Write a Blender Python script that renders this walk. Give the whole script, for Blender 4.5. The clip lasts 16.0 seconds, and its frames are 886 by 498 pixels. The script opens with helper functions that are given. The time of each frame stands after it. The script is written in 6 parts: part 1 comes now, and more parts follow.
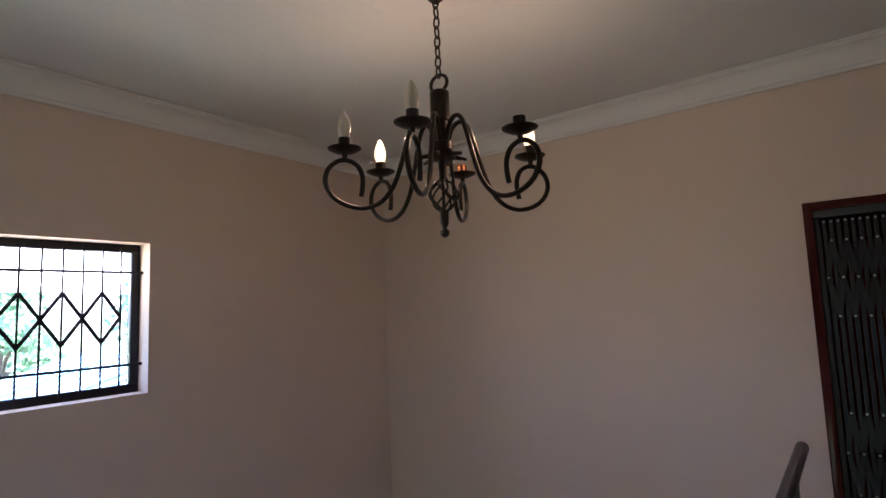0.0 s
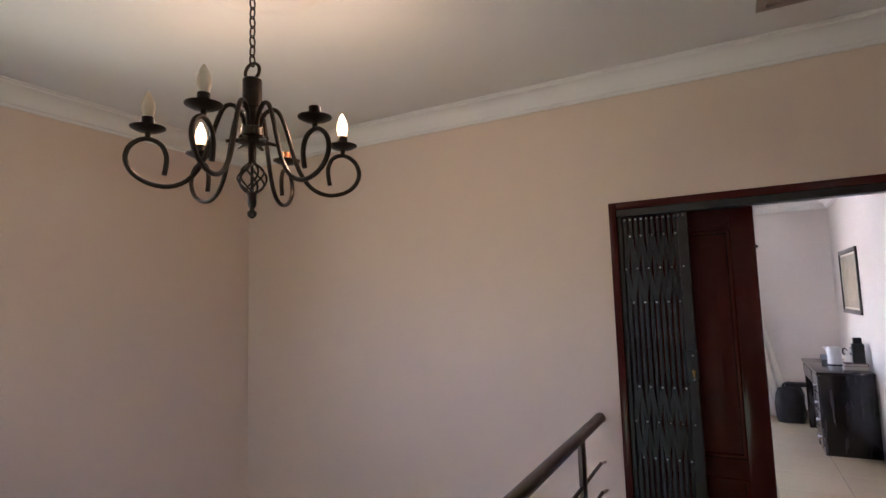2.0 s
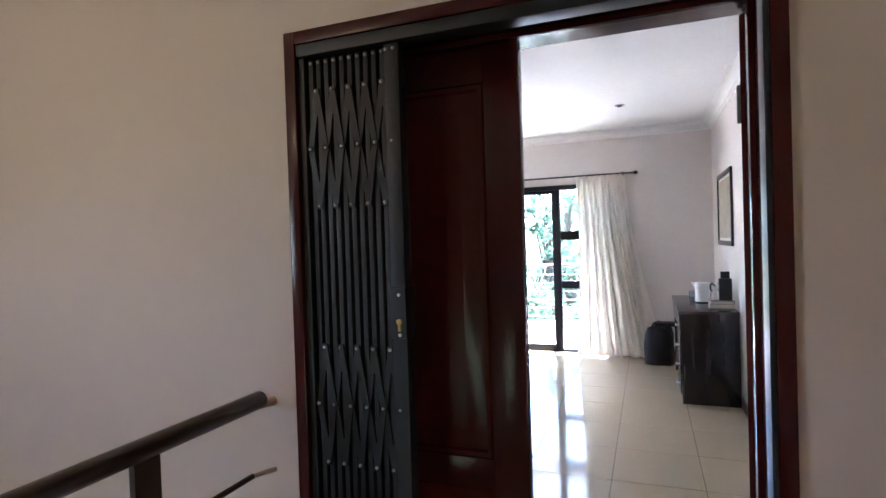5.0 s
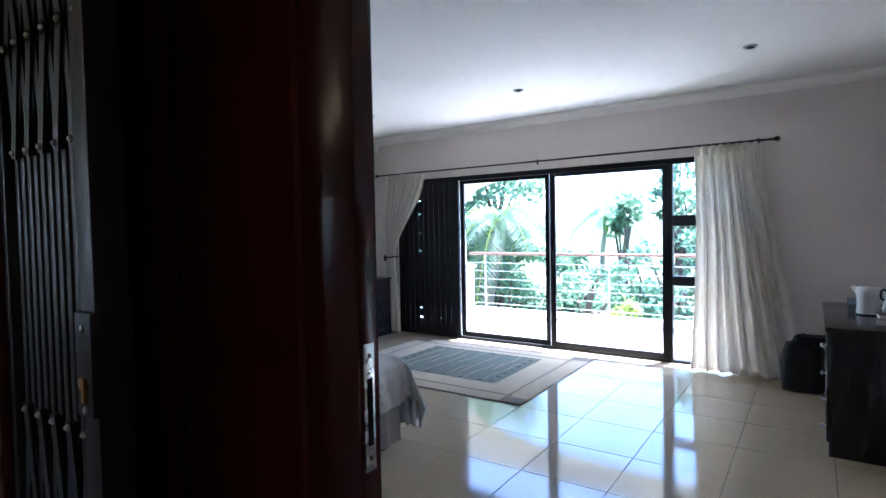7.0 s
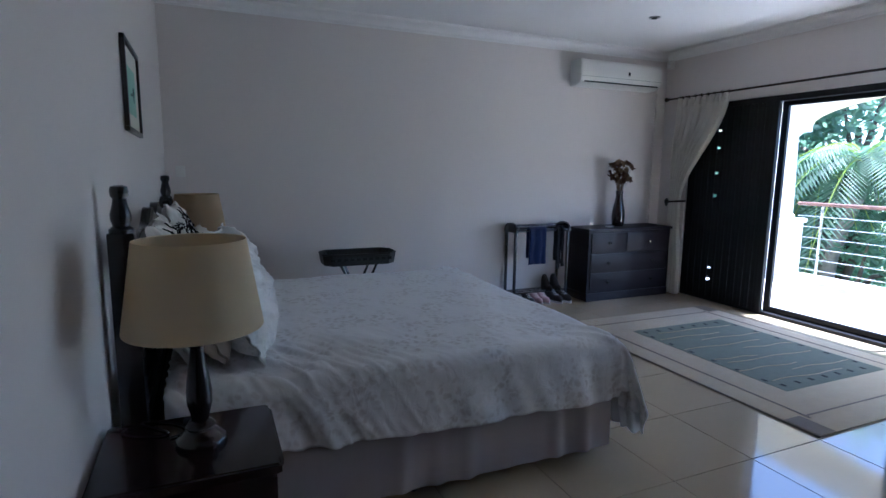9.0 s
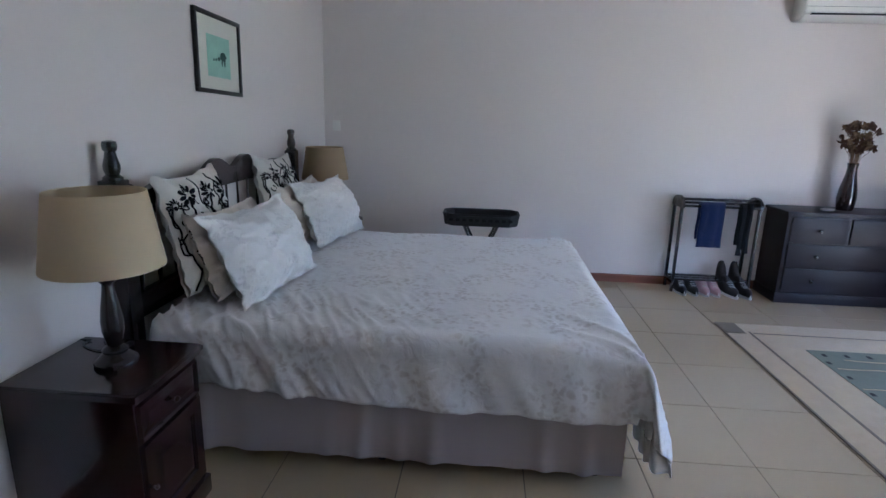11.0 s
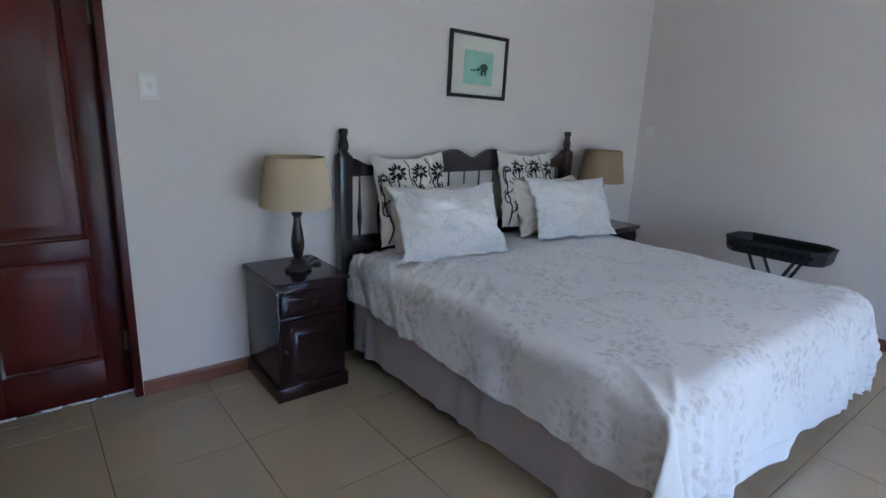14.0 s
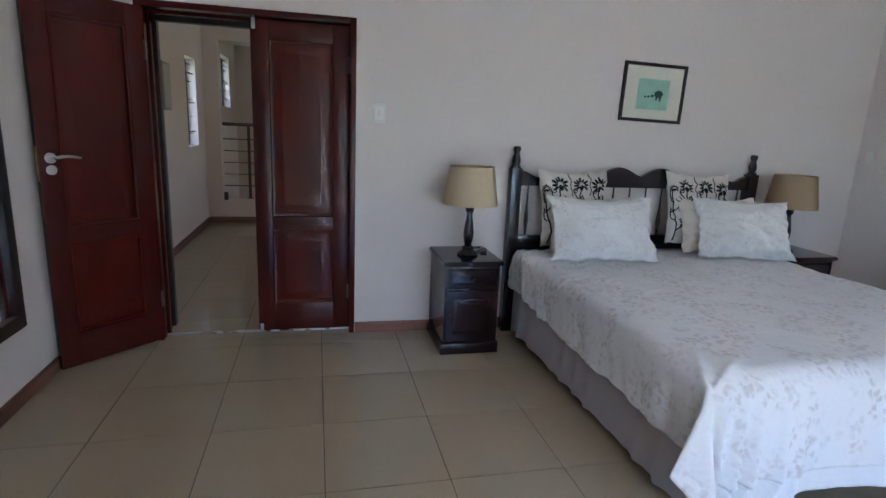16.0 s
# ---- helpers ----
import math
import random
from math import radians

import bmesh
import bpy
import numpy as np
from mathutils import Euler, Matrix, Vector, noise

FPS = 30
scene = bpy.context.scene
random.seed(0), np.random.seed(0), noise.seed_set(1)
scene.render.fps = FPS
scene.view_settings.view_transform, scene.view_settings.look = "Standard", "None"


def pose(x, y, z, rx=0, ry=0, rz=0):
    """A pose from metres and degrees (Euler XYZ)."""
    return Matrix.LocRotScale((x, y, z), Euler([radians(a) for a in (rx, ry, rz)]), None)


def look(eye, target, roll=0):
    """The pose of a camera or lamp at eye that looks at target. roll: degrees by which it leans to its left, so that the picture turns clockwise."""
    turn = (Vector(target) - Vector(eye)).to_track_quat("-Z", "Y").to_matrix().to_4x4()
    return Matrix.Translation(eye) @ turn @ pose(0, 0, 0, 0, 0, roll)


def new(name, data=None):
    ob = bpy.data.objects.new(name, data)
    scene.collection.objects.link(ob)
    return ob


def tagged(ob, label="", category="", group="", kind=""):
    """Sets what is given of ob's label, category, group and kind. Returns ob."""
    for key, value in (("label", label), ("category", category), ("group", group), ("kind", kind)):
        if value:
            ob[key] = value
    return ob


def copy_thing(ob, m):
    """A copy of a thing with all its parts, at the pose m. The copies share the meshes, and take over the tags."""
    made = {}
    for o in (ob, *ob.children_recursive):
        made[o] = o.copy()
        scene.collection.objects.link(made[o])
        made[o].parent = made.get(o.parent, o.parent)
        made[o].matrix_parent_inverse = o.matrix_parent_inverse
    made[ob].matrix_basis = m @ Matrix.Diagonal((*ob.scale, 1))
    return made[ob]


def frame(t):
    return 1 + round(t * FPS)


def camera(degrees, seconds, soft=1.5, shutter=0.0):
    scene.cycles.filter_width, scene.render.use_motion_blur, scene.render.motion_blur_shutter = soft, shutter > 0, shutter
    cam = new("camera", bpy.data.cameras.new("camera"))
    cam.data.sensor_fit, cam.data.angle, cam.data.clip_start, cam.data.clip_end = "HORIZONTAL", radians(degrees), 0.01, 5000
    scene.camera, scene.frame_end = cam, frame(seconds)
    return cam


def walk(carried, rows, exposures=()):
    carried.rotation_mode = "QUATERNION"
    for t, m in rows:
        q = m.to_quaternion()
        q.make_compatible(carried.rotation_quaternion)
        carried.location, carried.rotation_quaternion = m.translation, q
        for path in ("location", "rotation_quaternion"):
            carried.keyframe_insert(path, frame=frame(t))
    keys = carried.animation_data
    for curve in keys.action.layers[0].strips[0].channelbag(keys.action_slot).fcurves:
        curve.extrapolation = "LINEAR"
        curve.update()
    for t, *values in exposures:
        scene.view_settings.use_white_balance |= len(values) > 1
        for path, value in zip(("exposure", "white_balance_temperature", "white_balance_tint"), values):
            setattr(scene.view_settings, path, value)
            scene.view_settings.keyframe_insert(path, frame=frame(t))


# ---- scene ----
cam = camera(78.8, 16.0)
EXPOSURES = [(0, 3.85, 5350.0, 28.0), (1, 4.40, 5400.0, 28.0), (2, 4.75, 5400.0, 27.0), (3, 4.80, 5300.0, 22.0), (4, 4.80, 5300.0, 21.0), (6.5, 3.82, 4900.0, 16.0), (7, 3.47, 4850.0, 14.0), (8, 3.07, 4800.0, 14.0), (8.5, 2.97, 4800.0, 14.0), (9, 2.79, 4750.0, 15.0), (11.3, 3.55, 5010.0, 16.5), (12.5, 3.60, 5010.0, 15.5), (14.5, 3.60, 5060.0, 14.5), (16, 3.62, 5260.0, 15.5)]
PATH = [
    (0, (-0.546, 0.035, 1.67), (-1.746, 1.621, 1.877), -2.3),
    (0.5, (-0.51, 0.051, 1.649), (-1.638, 1.69, 1.859), -2.2),
    (1, (-0.443, 0.063, 1.638), (-1.495, 1.751, 1.847), -2.1),
    (1.5, (-0.36, 0.068, 1.632), (-1.33, 1.808, 1.825), -2.0),
    (2, (-0.184, 0.119, 1.591), (-1.115, 1.879, 1.784), -1.8),
    (2.5, (-0.102, 0.302, 1.507), (-0.915, 2.118, 1.707), -2.2),
    (3, (-0.011, 0.52, 1.456), (-0.72, 2.384, 1.6), -2.1),
    (3.5, (0.072, 0.762, 1.454), (-0.572, 2.654, 1.529), -2.1),
    (4, (0.134, 0.987, 1.445), (-0.502, 2.883, 1.478), -2.1),
    (4.2, (0.153, 1.089, 1.438), (-0.482, 2.986, 1.45), -2.0),
    (6.3, (0.406, 2.266, 1.458), (-0.540, 4.027, 1.390), -1.4),
    (6.5, (0.394, 2.321, 1.433), (-0.592, 4.060, 1.368), -1.2),
    (7, (0.425, 2.584, 1.425), (-0.706, 4.231, 1.351), -1.1),
    (7.5, (0.391, 2.789, 1.425), (-0.942, 4.276, 1.328), -1.0),
    (8, (0.335, 3.017, 1.44), (-1.212, 4.275, 1.311), -0.2),
    (8.5, (0.3, 3.322, 1.403), (-1.389, 4.375, 1.236), 0.3),
    (9, (0.163, 3.538, 1.386), (-1.654, 4.32, 1.09), 0.7),
    (9.2, (0.116, 3.606, 1.379), (-1.739, 4.266, 1.03), 1.0),
    (11.3, (0.157, 4.845, 1.449), (-1.771, 4.604, 0.978), 1.8),
    (11.5, (0.132, 4.946, 1.437), (-1.788, 4.637, 0.969), 1.9),
    (12, (0.038, 5.226, 1.454), (-1.826, 4.685, 0.971), 2.0),
    (12.5, (-0.107, 5.449, 1.454), (-1.886, 4.682, 0.957), 2.3),
    (13, (-0.213, 5.615, 1.485), (-1.864, 4.608, 0.974), 2.4),
    (13.5, (-0.286, 5.807, 1.498), (-1.722, 4.516, 0.978), 2.6),
    (14, (-0.338, 6.015, 1.427), (-1.546, 4.498, 0.936), 2.3),
    (14.5, (-0.358, 6.221, 1.422), (-1.391, 4.579, 0.935), 2.1),
    (15, (-0.405, 6.41, 1.408), (-1.235, 4.652, 0.938), 2.3),
    (15.5, (-0.449, 6.597, 1.414), (-1.055, 4.749, 0.95), 2.5),
    (16, (-0.452, 6.795, 1.419), (-0.907, 4.897, 0.981), 2.6),
]
walk(cam, [(t, look(eye, target, roll)) for t, eye, target, roll in PATH], EXPOSURES)

# ---- light ----
world = bpy.data.worlds.new("daylight")
scene.world = world
world.use_nodes = True
wn = world.node_tree
sky = wn.nodes.new("ShaderNodeTexSky")
sky.sky_type, sky.sun_disc = "NISHITA", False
SUN_ELEVATION, SUN_TURN = 79.0, 20.0
sky.sun_elevation, sky.sun_rotation = radians(SUN_ELEVATION), radians(SUN_TURN)
sky.dust_density, sky.air_density = 2.0, 1.0
wn.nodes["Background"].inputs["Strength"].default_value = 0.15
wn.links.new(sky.outputs["Color"], wn.nodes["Background"].inputs["Color"])
sun = new("sun", bpy.data.lights.new("sun", "SUN"))
sun.data.energy, sun.data.angle, sun.data.color = 5.0, radians(0.5), (1.0, 0.95, 0.86)
se, st = radians(SUN_ELEVATION), radians(SUN_TURN)
sun.matrix_world = look((math.sin(st) * math.cos(se) * 40, math.cos(st) * math.cos(se) * 40, math.sin(se) * 40), (0, 0, 0))


# Added strip lamp at the window's top; fills in for the sky's light.
window_fill = new("stair_window_fill", bpy.data.lights.new("stair_window_fill", "AREA"))
window_fill.data.shape, window_fill.data.size, window_fill.data.size_y = "RECTANGLE", 1.12, 0.20
window_fill.data.energy, window_fill.data.color = 0.42, (1.0, 0.86, 0.62)
window_fill.matrix_world = look((-3.41, 0.645, 1.90), (0.0, 0.645, 1.55))


def bulb_light(x, y, z, watts=0.15):
    lamp = new("bulb_glow", bpy.data.lights.new("bulb_glow", "POINT"))
    lamp.data.energy, lamp.data.shadow_soft_size, lamp.data.color = watts, 0.016, (1.0, 0.66, 0.34)
    lamp.location = (x, y, z)


# ---- materials ----
def mat(name, base, rough=0.5, metal=0.0, var=0.08, scale=6.0, fine=90.0, bump=0.05, spec=0.5, coat=0.0, stretch=(1, 1, 1), rand=0.0, sheen=0.0, tint=None):
    """A surface with slow and fine variation of colour, roughness and relief."""
    m = bpy.data.materials.new(name)
    m.use_nodes = True
    t = m.node_tree
    n, link = t.nodes, t.links.new
    b = n["Principled BSDF"]
    b.inputs["Roughness"].default_value, b.inputs["Metallic"].default_value = rough, metal
    b.inputs["Specular IOR Level"].default_value = spec
    b.inputs["Coat Weight"].default_value, b.inputs["Coat Roughness"].default_value = coat, 0.12
    b.inputs["Sheen Weight"].default_value = sheen
    co, mp, info = n.new("ShaderNodeTexCoord"), n.new("ShaderNodeMapping"), n.new("ShaderNodeObjectInfo")
    mp.inputs["Scale"].default_value = stretch
    link(co.outputs["Object"], mp.inputs["Vector"])
    w = n.new("ShaderNodeMath")
    w.operation = "MULTIPLY"
    link(info.outputs["Random"], w.inputs[0])
    w.inputs[1].default_value = 17.0

    def cloud(size, detail):
        c = n.new("ShaderNodeTexNoise")
        c.noise_dimensions = "4D"
        c.inputs["Scale"].default_value, c.inputs["Detail"].default_value = size, detail
        link(mp.outputs["Vector"], c.inputs["Vector"])
        link(w.outputs[0], c.inputs["W"])
        return c

    slow, quick = cloud(scale, 4), cloud(fine, 3)
    mix = n.new("ShaderNodeMix")
    mix.data_type = "RGBA"
    dark = tint or [c * (1 - 2.2 * var) for c in base]
    mix.inputs["A"].default_value = (*dark, 1)
    mix.inputs["B"].default_value = (*[min(1, c * (1 + var)) for c in base], 1)
    both = n.new("ShaderNodeMath")
    both.operation = "MULTIPLY_ADD"
    link(quick.outputs["Fac"], both.inputs[0])
    both.inputs[1].default_value = 0.35
    add = n.new("ShaderNodeMath")
    add.operation = "MULTIPLY_ADD"
    link(slow.outputs["Fac"], add.inputs[0])
    add.inputs[1].default_value, add.inputs[2].default_value = 0.9, -0.1
    link(add.outputs[0], both.inputs[2])
    both.use_clamp = True
    link(both.outputs[0], mix.inputs["Factor"])
    col = mix.outputs["Result"]
    if rand:
        hsv, rg = n.new("ShaderNodeHueSaturation"), n.new("ShaderNodeMapRange")
        rg.inputs["To Min"].default_value, rg.inputs["To Max"].default_value = 1 - rand, 1 + rand
        link(info.outputs["Random"], rg.inputs["Value"])
        link(rg.outputs["Result"], hsv.inputs["Value"])
        link(col, hsv.inputs["Color"])
        col = hsv.outputs["Color"]
    link(col, b.inputs["Base Color"])
    rr = n.new("ShaderNodeMapRange")
    rr.inputs["To Min"].default_value, rr.inputs["To Max"].default_value = max(0.02, rough * 0.75), min(1, rough * 1.25)
    link(slow.outputs["Fac"], rr.inputs["Value"])
    link(rr.outputs["Result"], b.inputs["Roughness"])
    if bump:
        bp = n.new("ShaderNodeBump")
        bp.inputs["Strength"].default_value, bp.inputs["Distance"].default_value = bump, 0.004
        link(quick.outputs["Fac"], bp.inputs["Height"])
        link(bp.outputs["Normal"], b.inputs["Normal"])
    return m


def glowing(name, color, strength):
    m = bpy.data.materials.new(name)
    m.use_nodes = True
    b = m.node_tree.nodes["Principled BSDF"]
    b.inputs["Base Color"].default_value = (0.9, 0.85, 0.75, 1)
    b.inputs["Emission Color"].default_value, b.inputs["Emission Strength"].default_value = (*color, 1), strength
    return m


def clear(name, tint=(1, 1, 1), rough=0.0):
    m = bpy.data.materials.new(name)
    m.use_nodes = True
    b = m.node_tree.nodes["Principled BSDF"]
    b.inputs["Base Color"].default_value, b.inputs["Roughness"].default_value = (*tint, 1), rough
    b.inputs["Transmission Weight"].default_value, b.inputs["IOR"].default_value = 1.0, 1.1
    return m


PAINT_ROOM = mat("bedroom_wall_paint", (0.705, 0.645, 0.60), 0.75, var=0.02, scale=1.3, fine=160, bump=0.05, spec=0.25)
PAINT_HALL = mat("cream_hall_paint", (0.72, 0.58, 0.47), 0.7, var=0.03, scale=1.3, fine=160, bump=0.06, spec=0.25)
PAINT_CEIL = mat("ceiling_paint", (0.80, 0.79, 0.77), 0.85, var=0.015, scale=1.0, fine=120, bump=0.03, spec=0.2)
PLASTER = mat("white_plaster_moulding", (0.82, 0.80, 0.77), 0.6, var=0.02, scale=3, fine=120, bump=0.03, spec=0.3)
PAINT_OUT = mat("outdoor_cream_paint", (0.78, 0.68, 0.48), 0.8, var=0.05, scale=2, fine=60, bump=0.1)
TILE = mat("polished_beige_tile", (0.405, 0.326, 0.212), 0.075, var=0.035, scale=2.5, fine=40, bump=0.004, spec=0.6, rand=0.025)
GROUT = mat("dark_grout", (0.12, 0.10, 0.08), 0.9, var=0.2, scale=20, fine=200, bump=0.2)
SCREED = mat("grey_screed", (0.35, 0.33, 0.31), 0.9, var=0.1)
MAHOGANY = mat("red_mahogany_varnish", (0.066, 0.0105, 0.0085), 0.2, var=0.26, scale=1.6, fine=30, bump=0.02, stretch=(6, 6, 0.8), coat=0.0, spec=0.3)
MAHOGANY_X = mat("red_mahogany_varnish_across", (0.066, 0.0105, 0.0085), 0.2, var=0.26, scale=1.6, fine=30, bump=0.02, stretch=(0.8, 6, 6), coat=0.0, spec=0.3)
MAHOGANY_PANEL = mat("red_mahogany_panel_varnish", (0.088, 0.0115, 0.0075), 0.2, var=0.32, scale=1.1, fine=26, bump=0.02, stretch=(5, 5, 0.9), spec=0.3)
SKIRT_WOOD = mat("reddish_brown_skirting_wood", (0.20, 0.075, 0.042), 0.4, var=0.25, scale=3, fine=30, bump=0.03, stretch=(0.8, 0.8, 9), coat=0.2)
DARKWOOD = mat("near_black_stained_wood", (0.016, 0.010, 0.011), 0.26, var=0.3, scale=3, fine=40, bump=0.03, stretch=(7, 7, 0.8), coat=0.3)
DARKWOOD_X = mat("near_black_stained_wood_across", (0.020, 0.011, 0.011), 0.22, var=0.3, scale=3, fine=40, bump=0.03, stretch=(0.8, 7, 7), coat=0.4)
BLACK_ALU = mat("black_powder_coat", (0.011, 0.011, 0.014), 0.45, var=0.15, scale=8, fine=200, bump=0.03, spec=0.25)
GATE_STEEL = mat("charcoal_painted_steel", (0.03, 0.03, 0.032), 0.42, metal=0.3, var=0.15, scale=10, fine=160, bump=0.04)
IRON = mat("dark_bronze_iron", (0.045, 0.033, 0.024), 0.38, metal=0.75, var=0.35, scale=25, fine=150, bump=0.12)
STEEL = mat("brushed_stainless_steel", (0.62, 0.61, 0.6), 0.28, metal=1.0, var=0.06, scale=10, fine=150, bump=0.02)
RAIL_PAINT = mat("brown_painted_rail_steel", (0.085, 0.056, 0.038), 0.32, metal=0.3, var=0.2, scale=10, fine=120, bump=0.05)
BRASS = mat("worn_brass", (0.55, 0.36, 0.12), 0.3, metal=1.0, var=0.15, scale=20, fine=150, bump=0.03)
WHITE_PLASTIC = mat("off_white_plastic", (0.74, 0.72, 0.66), 0.35, var=0.03, scale=4, fine=100, bump=0.01)
# Near-black colour that paints the shade inside the bolt hole.
HOLE_SHADE = mat("hole_shade_black", (0.012, 0.010, 0.010), 0.9, var=0.1, bump=0.0)
IRON_DARK = mat("dull_dark_screw_steel", (0.12, 0.11, 0.10), 0.45, metal=0.8, var=0.2, bump=0.0)
GLASS = clear("window_glass", (0.96, 0.98, 0.98))


# ---- building blocks ----
def box(bm, x0, x1, y0, y1, z0, z1, bevel=0.0):
    r = bmesh.ops.create_cube(bm, size=1.0, matrix=Matrix.LocRotScale(((x0 + x1) / 2, (y0 + y1) / 2, (z0 + z1) / 2), None, (x1 - x0, y1 - y0, z1 - z0)))
    if bevel:
        edges = list({e for v in r["verts"] for e in v.link_edges})
        bmesh.ops.bevel(bm, geom=edges, offset=bevel, segments=2, affect="EDGES", profile=0.6)
    return bm


def slab(x0, x1, y0, y1, z0, z1, bevel=0.003):
    return box(bmesh.new(), x0, x1, y0, y1, z0, z1, bevel)


def lathe(bm, profile, segs=20, at=(0, 0, 0), squash=(1, 1)):
    """Turned shape: profile of (radius, height), closed at both ends."""
    rings = []
    for r, z in profile:
        rings.append([bm.verts.new((at[0] + squash[0] * r * math.cos(2 * math.pi * k / segs), at[1] + squash[1] * r * math.sin(2 * math.pi * k / segs), at[2] + z)) for k in range(segs)])
    for a, b in zip(rings, rings[1:]):
        for k in range(segs):
            bm.faces.new((a[k], a[(k + 1) % segs], b[(k + 1) % segs], b[k]))
    bm.faces.new(rings[0][::-1])
    bm.faces.new(rings[-1])
    return bm


def tube(bm, pts, r, segs=8, closed=False):
    """A round bar along a line of points."""
    pts = [Vector(p) for p in pts]
    n = len(pts)
    rings, side = [], None
    for i, p in enumerate(pts):
        if closed:
            d = pts[(i + 1) % n] - pts[i - 1]
        else:
            d = pts[min(i + 1, n - 1)] - pts[max(i - 1, 0)]
        d.normalize()
        if side is None:
            side = d.orthogonal().normalized()
        side = (side - d * side.dot(d)).normalized()
        up = d.cross(side)
        rad = r[i] if isinstance(r, (list, tuple)) else r
        rings.append([bm.verts.new(p + rad * (math.cos(2 * math.pi * k / segs) * side + math.sin(2 * math.pi * k / segs) * up)) for k in range(segs)])
    pairs = list(zip(rings, rings[1:])) + ([(rings[-1], rings[0])] if closed else [])
    for a, b in pairs:
        for k in range(segs):
            bm.faces.new((a[k], a[(k + 1) % segs], b[(k + 1) % segs], b[k]))
    if not closed:
        bm.faces.new(rings[0][::-1])
        bm.faces.new(rings[-1])
    return bm


def prism(bm, outline, axis, a, b):
    """An outline of (u, v) pulled along an axis from a to b. axis x: u=y v=z; y: u=x v=z; z: u=x v=y."""
    def put(u, v, w):
        return {"x": (w, u, v), "y": (u, w, v), "z": (u, v, w)}[axis]
    lo, hi = [bm.verts.new(put(u, v, a)) for u, v in outline], [bm.verts.new(put(u, v, b)) for u, v in outline]
    n = len(outline)
    for i in range(n):
        bm.faces.new((lo[i], lo[(i + 1) % n], hi[(i + 1) % n], hi[i]))
    bm.faces.new(lo[::-1])
    bm.faces.new(hi)
    bmesh.ops.recalc_face_normals(bm, faces=bm.faces)
    return bm


def sheet(bm, nu, nv, f, closed_u=False):
    """A surface from f(u, v), u and v from 0 to 1."""
    g = [[bm.verts.new(f(i / nu, j / nv)) for j in range(nv + 1)] for i in range(nu + (0 if closed_u else 1))]
    for i in range(nu):
        a, b = g[i], g[(i + 1) % len(g)]
        for j in range(nv):
            bm.faces.new((a[j], b[j], b[j + 1], a[j + 1]))
    return bm


def mesh_of(name, bm, smooth=None):
    me = bpy.data.meshes.new(name)
    bmesh.ops.recalc_face_normals(bm, faces=bm.faces)
    bm.to_mesh(me)
    bm.free()
    if smooth:
        me.polygons.foreach_set("use_smooth", [True] * len(me.polygons))
        me.set_sharp_from_angle(angle=radians(smooth))
    return me


def part(name, bm, material, parent, label="", smooth=40):
    me = bm if isinstance(bm, bpy.types.Mesh) else mesh_of(name, bm, smooth)
    if not me.materials:
        for m in material if isinstance(material, (list, tuple)) else [material]:
            me.materials.append(m)
    ob = new(name, me)
    ob.parent = parent
    if label:
        ob["label"] = label
    return ob


def thing(name, x, y, z, label, category, turn=0.0, group="", kind=""):
    ob = new(name)
    ob.empty_display_size = 0.1
    ob.matrix_world = pose(x, y, z, 0, 0, turn)
    return tagged(ob, label, category, group, kind)


def structure(name, bm, material, label, category, smooth=None):
    me = mesh_of(name, bm, smooth)
    for m in material if isinstance(material, (list, tuple)) else [material]:
        me.materials.append(m)
    return tagged(new(name, me), label, category, "", "structure")

# ---- the shell of the rooms ----
WX0, WX1, WY0, WY1, CEIL = -4.75, 0.97, 3.21, 8.44, 2.715
HX0, HX1, HY0 = -3.25, 1.0, -4.2
DOOR0, DOOR1, HEAD = -0.70, 0.55, 2.055


def two_sided(ob, axis, split):
    """Second material on the faces that look towards the positive side past the split."""
    for p in ob.data.polygons:
        if p.normal[axis] > 0.5 and p.center[axis] > split:
            p.material_index = 1


bm = bmesh.new()
box(bm, -4.95, DOOR0, 2.90, WY0, -2.8, 2.85)
box(bm, DOOR1, 1.2, 2.90, WY0, -2.8, 2.85)
box(bm, DOOR0, DOOR1, 2.90, WY0, HEAD, 2.85)
box(bm, DOOR0, DOOR1, 2.90, WY0, -2.8, -0.03)
wall_south = structure("wall_south", bm, [PAINT_HALL, PAINT_ROOM], "painted wall, cream to the landing and pale grey to the bedroom", "wall")
two_sided(wall_south, 1, 3.0)
structure("wall_west", slab(-4.95, WX0, WY0, 8.65, -0.03, 2.85, 0), PAINT_ROOM, "plain pale grey painted bedroom wall", "wall")
structure("wall_east", slab(WX1, 1.17, WY0, 8.65, -0.03, 2.85, 0), PAINT_ROOM, "plain pale grey painted bedroom wall", "wall")
SL0, SL1, SLH = -4.36, -0.18, 2.10
bm = bmesh.new()
box(bm, -4.95, SL0, WY1, 8.65, -0.03, 2.85)
box(bm, SL1, 1.17, WY1, 8.65, -0.03, 2.85)
box(bm, SL0, SL1, WY1, 8.65, SLH, 2.85)
structure("wall_north", bm, PAINT_ROOM, "pale grey painted wall around the sliding door", "wall")
structure("ceiling_bedroom", slab(-4.95, 1.2, WY0 - 0.1, 8.65, CEIL, CEIL + 0.15, 0), PAINT_CEIL, "flat white painted ceiling", "ceiling")
structure("ceiling_landing", slab(-3.45, 1.2, HY0 - 0.2, 2.95, CEIL + 0.002, CEIL + 0.15, 0), PAINT_CEIL, "flat white painted ceiling", "ceiling")

